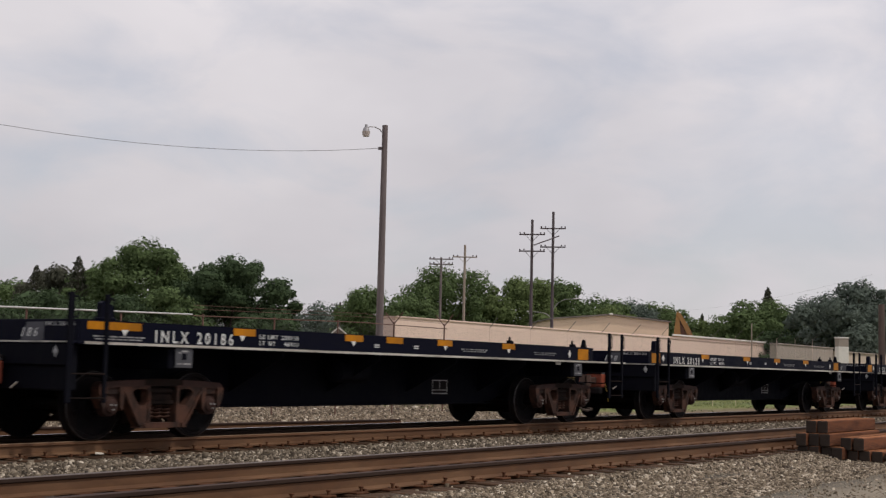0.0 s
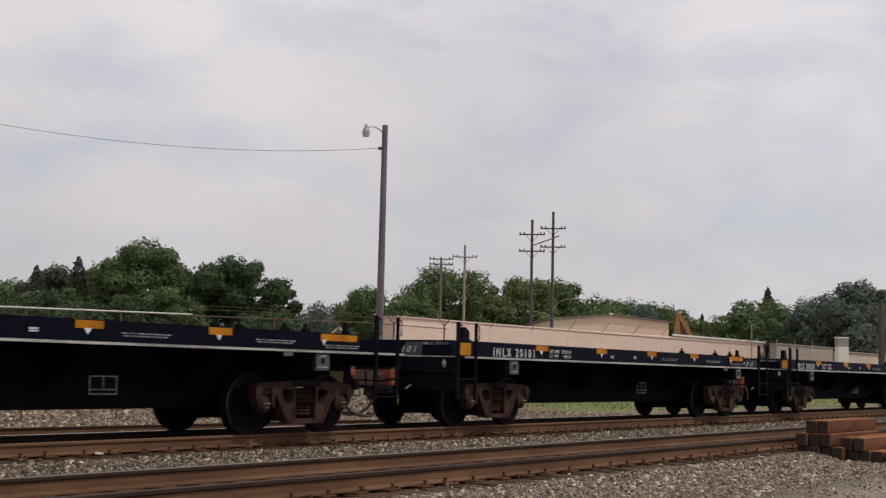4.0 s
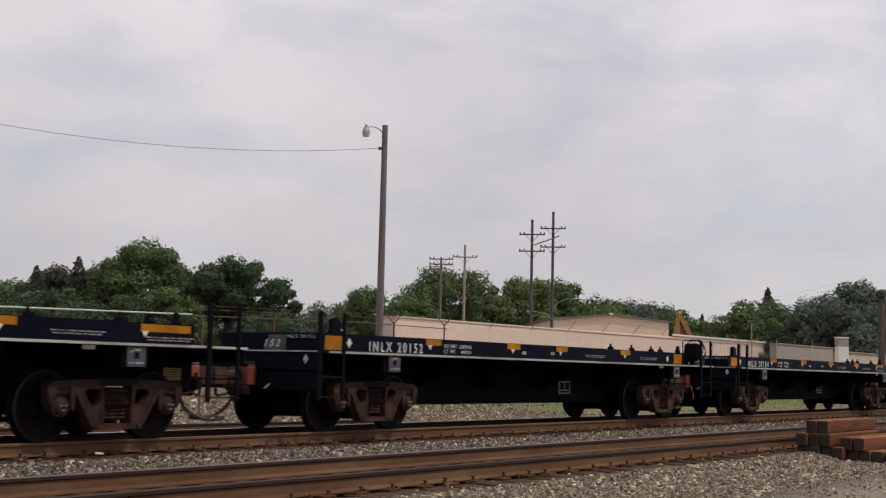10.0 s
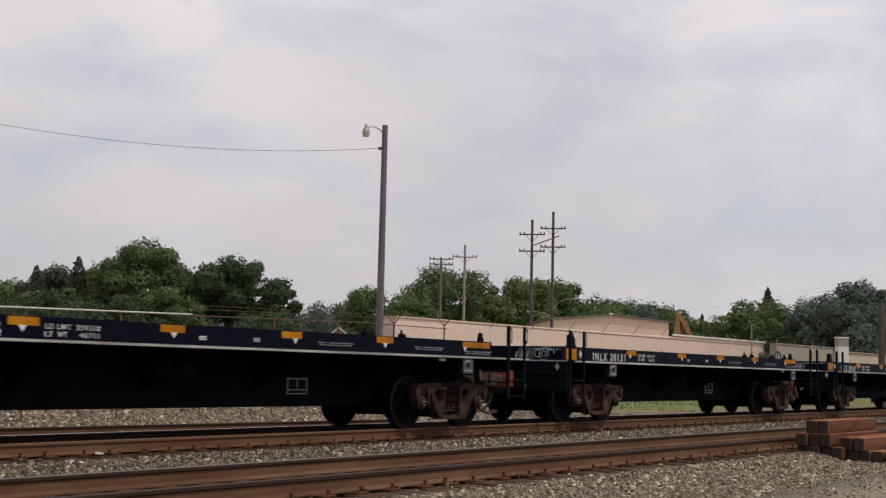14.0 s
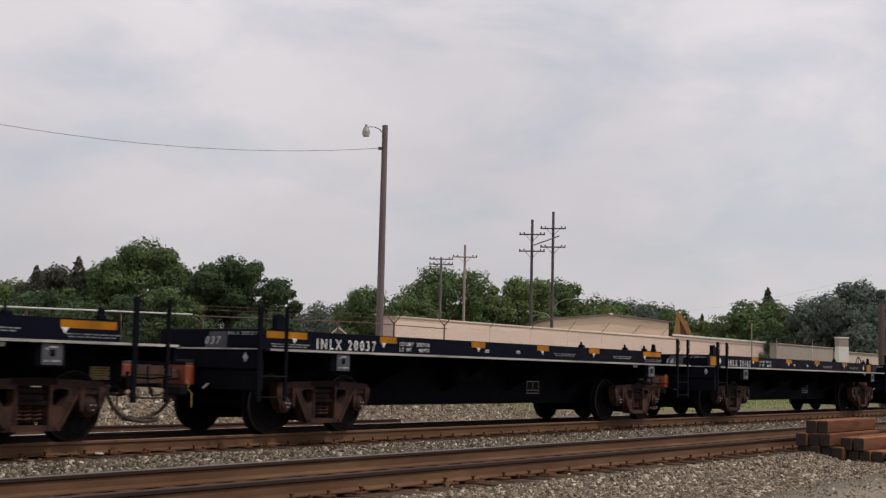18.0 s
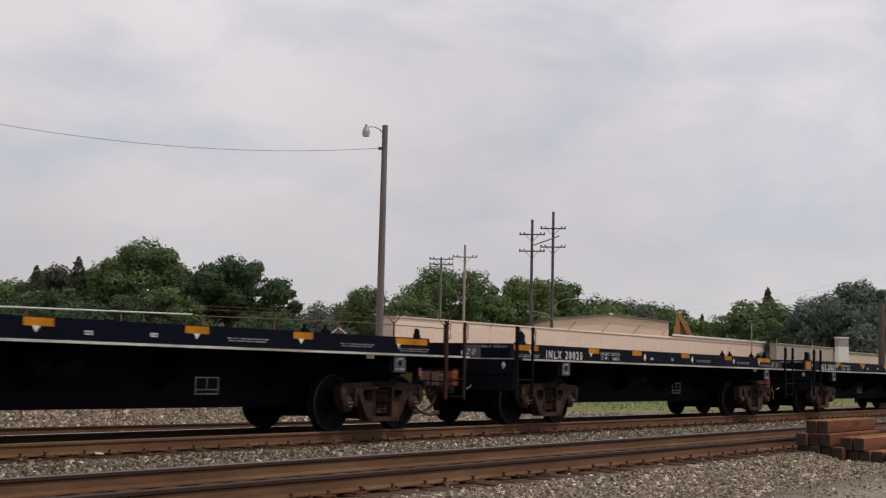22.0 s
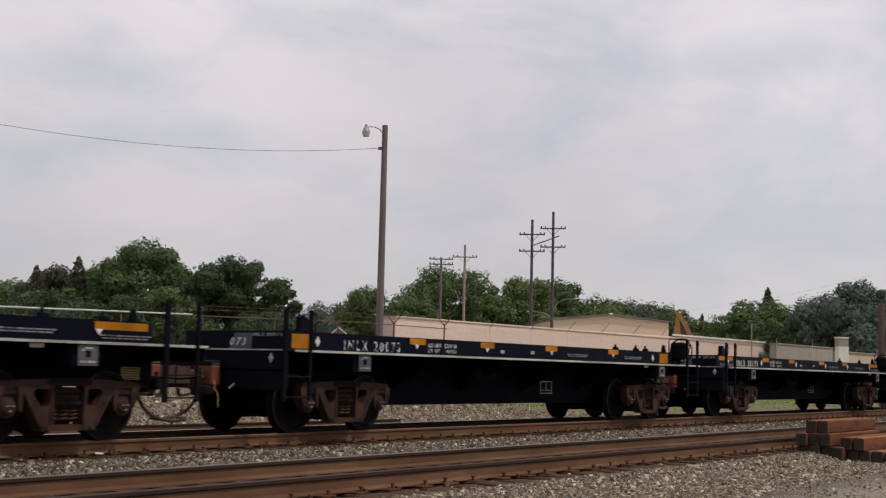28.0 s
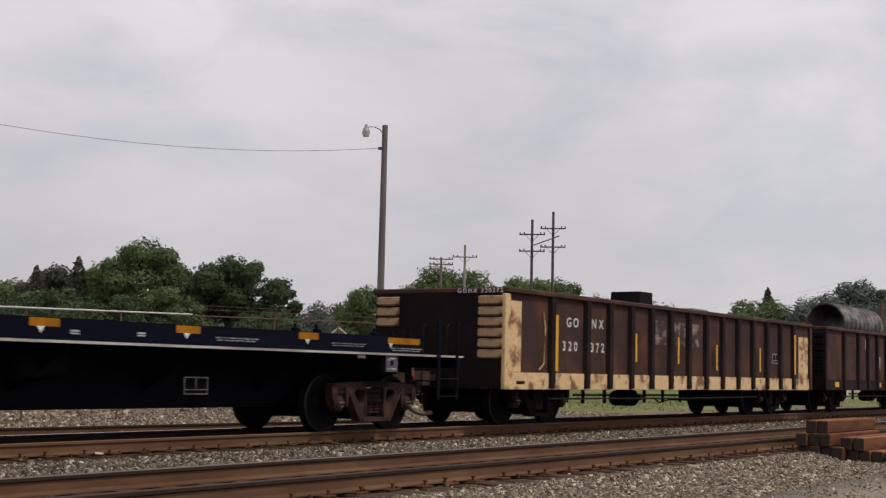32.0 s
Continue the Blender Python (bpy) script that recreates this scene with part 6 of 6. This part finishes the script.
    part("upper_body", Build().box(-0.46, 0.46, -0.46, 0.46, 4.35, 5.08, 0.02).mesh("upper_body", M_SHED), c, label="grey upper bin")
    part("roof", Build().box(-0.50, 0.50, -0.50, 0.50, 5.08, 5.18, 0.02).mesh("roof", M_TRIM), c)
    e = empty("loading_dock", pose(134.0, 30.0, -0.4), "low dusty brown loading dock wall", "dock")
    part("wall", corrugated(0, 26.0, 0, 4.35, 0.8, 0.02).mesh("wall", M_DOCK), e)
    part("roof", Build().box(-0.1, 26.1, -0.2, 3.0, 4.35, 4.45).mesh("roof", M_SHED), e)
    # a small house, its white gable boards showing over the deck line
    k = empty("house", pose(84.0, 56.0, -0.4, 0, 0, -50), "small grey house with white gable boards", "house")
    part("wall", Build().prism([(-0.95, 0), (0.95, 0), (0.95, 4.0), (0, 4.8), (-0.95, 4.0)], 0, 4).mesh("wall", M_SHED), k)
    t = Build()
    for q in (-1, 1):
        t.prism([(0, 4.78), (q * 1.15, 3.84), (q * 1.15, 3.96), (0, 4.92)], -0.3, -0.1)
    part("gable_board", t.mesh("gable_board", M_TRIM), k)
    t = Build()
    for q in (-1, 1):
        t.prism([(0, 4.81), (q * 1.2, 3.83), (q * 1.2, 3.93), (0, 4.91)], -0.09, 4.2)
    part("roof", t.mesh("roof", M_ROOF), k)


def excavator():
    e = empty("excavator", pose(135.9, 49.0, -0.4, 0, 0, -64), "mustard-yellow excavator with its boom raised", "excavator")
    b = Build()
    b.prism([(-0.35, 5.6), (0.55, 5.6), (0.30, 8.75), (0.05, 8.75)], -0.25, 0.25)
    part("stick", b.mesh("stick", M_MUSTARD), e)
    b = Build()
    b.prism([(0.05, 8.5), (0.45, 8.65), (1.35, 7.2), (2.35, 5.2), (1.75, 5.2), (0.9, 6.9)], -0.3, 0.3)
    b.prism([(1.75, 5.2), (2.35, 5.2), (3.6, 2.2), (2.9, 2.2)], -0.3, 0.3)
    part("boom", b.mesh("boom", M_MUSTARD), e)
    part("hydraulic_ram", Build().prism([(0.40, 5.6), (0.30, 8.3), (0.62, 7.7), (1.0, 6.6), (1.6, 5.5)], -0.12, 0.12).mesh("hydraulic_ram", M_RUST), e)
    part("cab", Build().box(2.4, 5.2, -1.2, 1.2, 1.1, 3.0, 0.1).mesh("cab", M_MUSTARD), e)
    for s in (-1, 1):
        part("crawler", Build().box(1.8, 5.6, s * 1.0 - 0.3, s * 1.0 + 0.3, 0, 1.0, 0.2).mesh("crawler", M_BLACK), e)
    part("bucket", Build().prism([(-0.5, 4.9), (0.6, 4.9), (0.5, 5.65), (-0.3, 5.65)], -0.5, 0.5).mesh("bucket", M_MUSTARD), e)


def fence():
    f = empty("chain_link_fence", pose(0, 10.0, 0), "chain-link fence with rusty rails and barbed-wire arms", "fence")
    rise = 0.0185

    def top(x):
        return 2.22 + (x - 17.4) * rise
    post = Build().tube([(0, 0, -0.5), (0, 0, 0)], 0.035, 8)
    xs = [12.68 + 2.72 * k for k in range(22)]
    yarm = Build()
    yarm.tube([(0, 0, -0.06), (0, -0.34, 0.30)], 0.017, 6)
    yarm.tube([(0, 0, -0.06), (0, 0.34, 0.30)], 0.017, 6)
    yme = yarm.mesh("barb_arm", M_RUST)
    thin_arm = Build().tube([(0, 0, -0.06), (0, -0.34, 0.30)], 0.011, 6).mesh("barb_arm", M_WIRE)
    for x in xs:
        p = Build().tube([(x, 0, -0.6), (x, 0, top(x))], 0.024 if x < 36 else 0.007, 8).mesh("post", M_RUST if x < 36 else M_TAN)
        part("post", p, f)
        if x > 30:
            part("barb_arm", yme if x < 36 else thin_arm, f, pose(x, 0, top(x)))
    rail = Build().tube([(12.7, -0.04, top(12.7) - 0.02), (23.14, -0.04, top(23.14) - 0.02)], 0.021, 8)
    part("top_rail", rail.mesh("top_rail", M_GALV, True), f, label="bright galvanised top rail")
    for dz, r in ((-0.05, 0.016), (0.12, 0.006), (0.22, 0.006)):
        w = Build().tube([(23.2, 0, top(23.2) + dz), (30, 0, top(30) + dz), (34.6, 0, top(34.6) + dz - 0.1)], r, 6)
        part("fence_wire", w.mesh("fence_wire", M_RUST), f)
    net = Build()
    x = 12.7
    while x < 69:
        z1, z0 = top(x) - 0.08, -0.35
        h = z1 - z0
        for s in (-1, 1):
            a = (x, 0.02 * s, z0 if s > 0 else z1)
            b = (x + h, 0.02 * s, z1 if s > 0 else z0)
            net.tube([a, b], 0.0008, 3)
        x += 0.075
    tagged(part("wire_netting", net.mesh("wire_netting", M_WIRE), f), kind="stuff")


def tie_pile():
    """Old ties stacked beside the near track."""
    rng = random.Random(4)
    b = Build()
    b.box(0, 2.6, -0.083, 0.083, 0, 0.20, 0.016)
    b.slot = 1
    b.box(-0.006, 0.014, -0.0835, 0.0835, -0.0005, 0.2005, 0.012)
    b.slot = 2
    b.box(0.012, 2.588, -0.070, 0.070, 0.199, 0.2025)
    me = b.mesh("timber", [M_CREO, M_CREOEND, M_CREOTOP])
    rows = []
    for k in range(4):
        rows.append((20.50 + 0.03 * k, -7.02 - 0.175 * k, -0.26))
    for k in range(3):
        rows.append((20.46 + 0.03 * k, -7.01 - 0.175 * k, -0.055))
    for k in range(2):
        rows.append((20.58 + 0.03 * k, -7.12 - 0.175 * k, 0.15))
    for k in range(3):
        rows.append((20.80 + 0.05 * k, -7.72 - 0.18 * k, -0.31))
    for k in range(2):
        rows.append((20.70 + 0.05 * k, -7.64 - 0.19 * k, -0.105))
    for x, y, z in rows:
        t = new("railway_tie", me)
        t.matrix_basis = pose(x + rng.uniform(-0.035, 0.035), y, z, rng.uniform(-1.5, 1.5), 0, rng.uniform(-1.6, 1.6))
        tagged(t, "old reddish creosoted railway tie stacked by the track", "railway tie", "pile of old ties")
    t = new("railway_tie", me)
    t.matrix_basis = pose(20.95, -8.22, -0.25, 38, 0, 2)
    tagged(t, "old railway tie lying tilted against the pile", "railway tie", "pile of old ties")


def scrap():
    me = rail_mesh(-20.0, 0.0, M_DULLTOP, M_HEAD, M_DULLTOP)
    r = empty("scrap_rail", pose(25.0, 4.58, -0.17, 0, 0, -3.5), "rusty spare rail lying on the ballast", "rail")
    part("rail", me, r)
    bar = Build().box(-0.46, 0.0, -0.030, -0.014, -0.125, -0.055, 0.004)
    for k in range(3):
        bar.lathe([(-0.05, 0.0), (-0.05, 0.016), (-0.03, 0.016)], 6, (-0.40 + 0.16 * k, 0, -0.09))
    part("joint_bar", bar.mesh("joint_bar", M_SPIKE), r)
    b = Build()
    b.prism([(-0.085, -0.02), (-0.02, -0.035), (0.09, -0.012), (0.075, 0.02), (-0.03, 0.03)], 0, 0.014, "z")
    c = new("litter_scrap", b.mesh("litter_scrap", M_SCRAPWHITE))
    c.matrix_basis = pose(11.15, -1.00, -0.157, 12, 4, 8)
    tagged(c, "crumpled pale scrap lying on the ballast by the rail", "litter")
    r2 = np.random.default_rng(31)
    # tufts of grass past the main track
    n = 12000
    x, y = r2.uniform(34, 90, n), r2.uniform(5.5, 30, n)
    keep = (y + 2.5 * np.sin(x * 0.7) + 1.5 * np.sin(x * 1.9) > 8 + np.clip((44 - x) * 0.8, 0, 12))
    x, y = x[keep], y[keep]
    n = len(x)
    h, t = r2.uniform(0.03, 0.08, n), r2.uniform(0, 2 * np.pi, n)
    dx, dy = np.cos(t) * 0.03, np.sin(t) * 0.03
    lx, ly = r2.normal(0, 0.06, n), r2.normal(0, 0.06, n)
    z = np.full(n, -0.35)
    V = np.stack([np.stack([x - dx, y - dy, z], 1), np.stack([x + dx, y + dy, z], 1), np.stack([x + dx * 0.3 + lx, y + dy * 0.3 + ly, z + h], 1), np.stack([x - dx * 0.3 + lx, y - dy * 0.3 + ly, z + h], 1)], 1)
    tagged(new("grass", raw_mesh("grass", V.reshape(-1, 3), np.arange(4 * n).reshape(-1, 4), M_GRASS)), "rough yellow-green grass behind the tracks", "grass", kind="stuff")


street_lamp()
utility_lines()
warehouses()
excavator()
fence()
tie_pile()
scrap()
plant_trees()
woods()

# ---- what moves ----
# seconds and metres that the train has gone
GONE = ((0, -0.06), (1, 14.13), (2, 28.27), (3, 42.49), (5.7, 80.94), (6, 85.22), (6.6, 93.80), (6.8, 96.20), (7, 98.99), (8, 113.32), (9, 127.63), (10, 141.97), (11, 156.34), (12, 170.72), (13, 185.11), (14, 199.52), (17, 242.94), (18, 257.39), (19, 271.93), (20, 286.47), (21, 301.04), (22, 315.63), (23, 330.21), (24, 344.82), (25, 359.49), (28, 403.55), (29, 418.27), (30, 433.01), (31, 447.78), (32, 462.55))
START = 17.45
RADIUS = 0.457


def gone(t):
    return float(np.interp(t, [g[0] for g in GONE], [g[1] for g in GONE]))


def roll_wheels(thing, x_start):
    """Turns every wheelset while its car passes the view."""
    t0 = (x_start - 75) / 14.4
    t1 = (x_start + 2) / 14.4
    t0, t1 = max(0.0, t0), min(32.0, t1)
    if t1 <= t0:
        return
    f0, f1 = int(t0 * FPS), int(t1 * FPS)
    for truck in thing.children:
        for w in truck.children:
            if w.name.startswith("wheelset"):
                p = w.matrix_basis.translation.copy()
                rows = [(0.0, pose(*p))] if f0 > 0 else []
                ang = 0.0
                prev = gone(f0 / FPS)
                for f in range(f0, f1 + 1):
                    s = gone(f / FPS)
                    ang -= math.degrees((s - prev) / RADIUS)
                    prev = s
                    rows.append((f / FPS, pose(*p, 0, ang, 0)))
                if f1 < 32 * FPS:
                    rows.append((32.0, rows[-1][1]))
                walk(w, rows)


def motions():
    for i, car in enumerate(CARS):
        x0 = START + PITCH * (i - 1)
        walk(car, [(t, pose(x0 - s, 0, 0)) for t, s in GONE])
        roll_wheels(car, x0)
    end = 20.04 + GONE[-1][1]
    for car, x0 in ((GON_A, end), (GON_B, end + 17.75)):
        walk(car, [(t, pose(x0 - s, 0, 0)) for t, s in GONE])
        roll_wheels(car, x0 + 8)
    for load, (x0, y0, z0) in zip(LOADS, ((end + 8.2, 0.0, 0.9), (end + 11.1, 0.0, 0.9), (end + 22.3, 0.0, 2.91), (end + 22.1, 0.0, 1.58))):
        walk(load, [(t, pose(x0 - s, y0, z0)) for t, s in GONE])


motions()
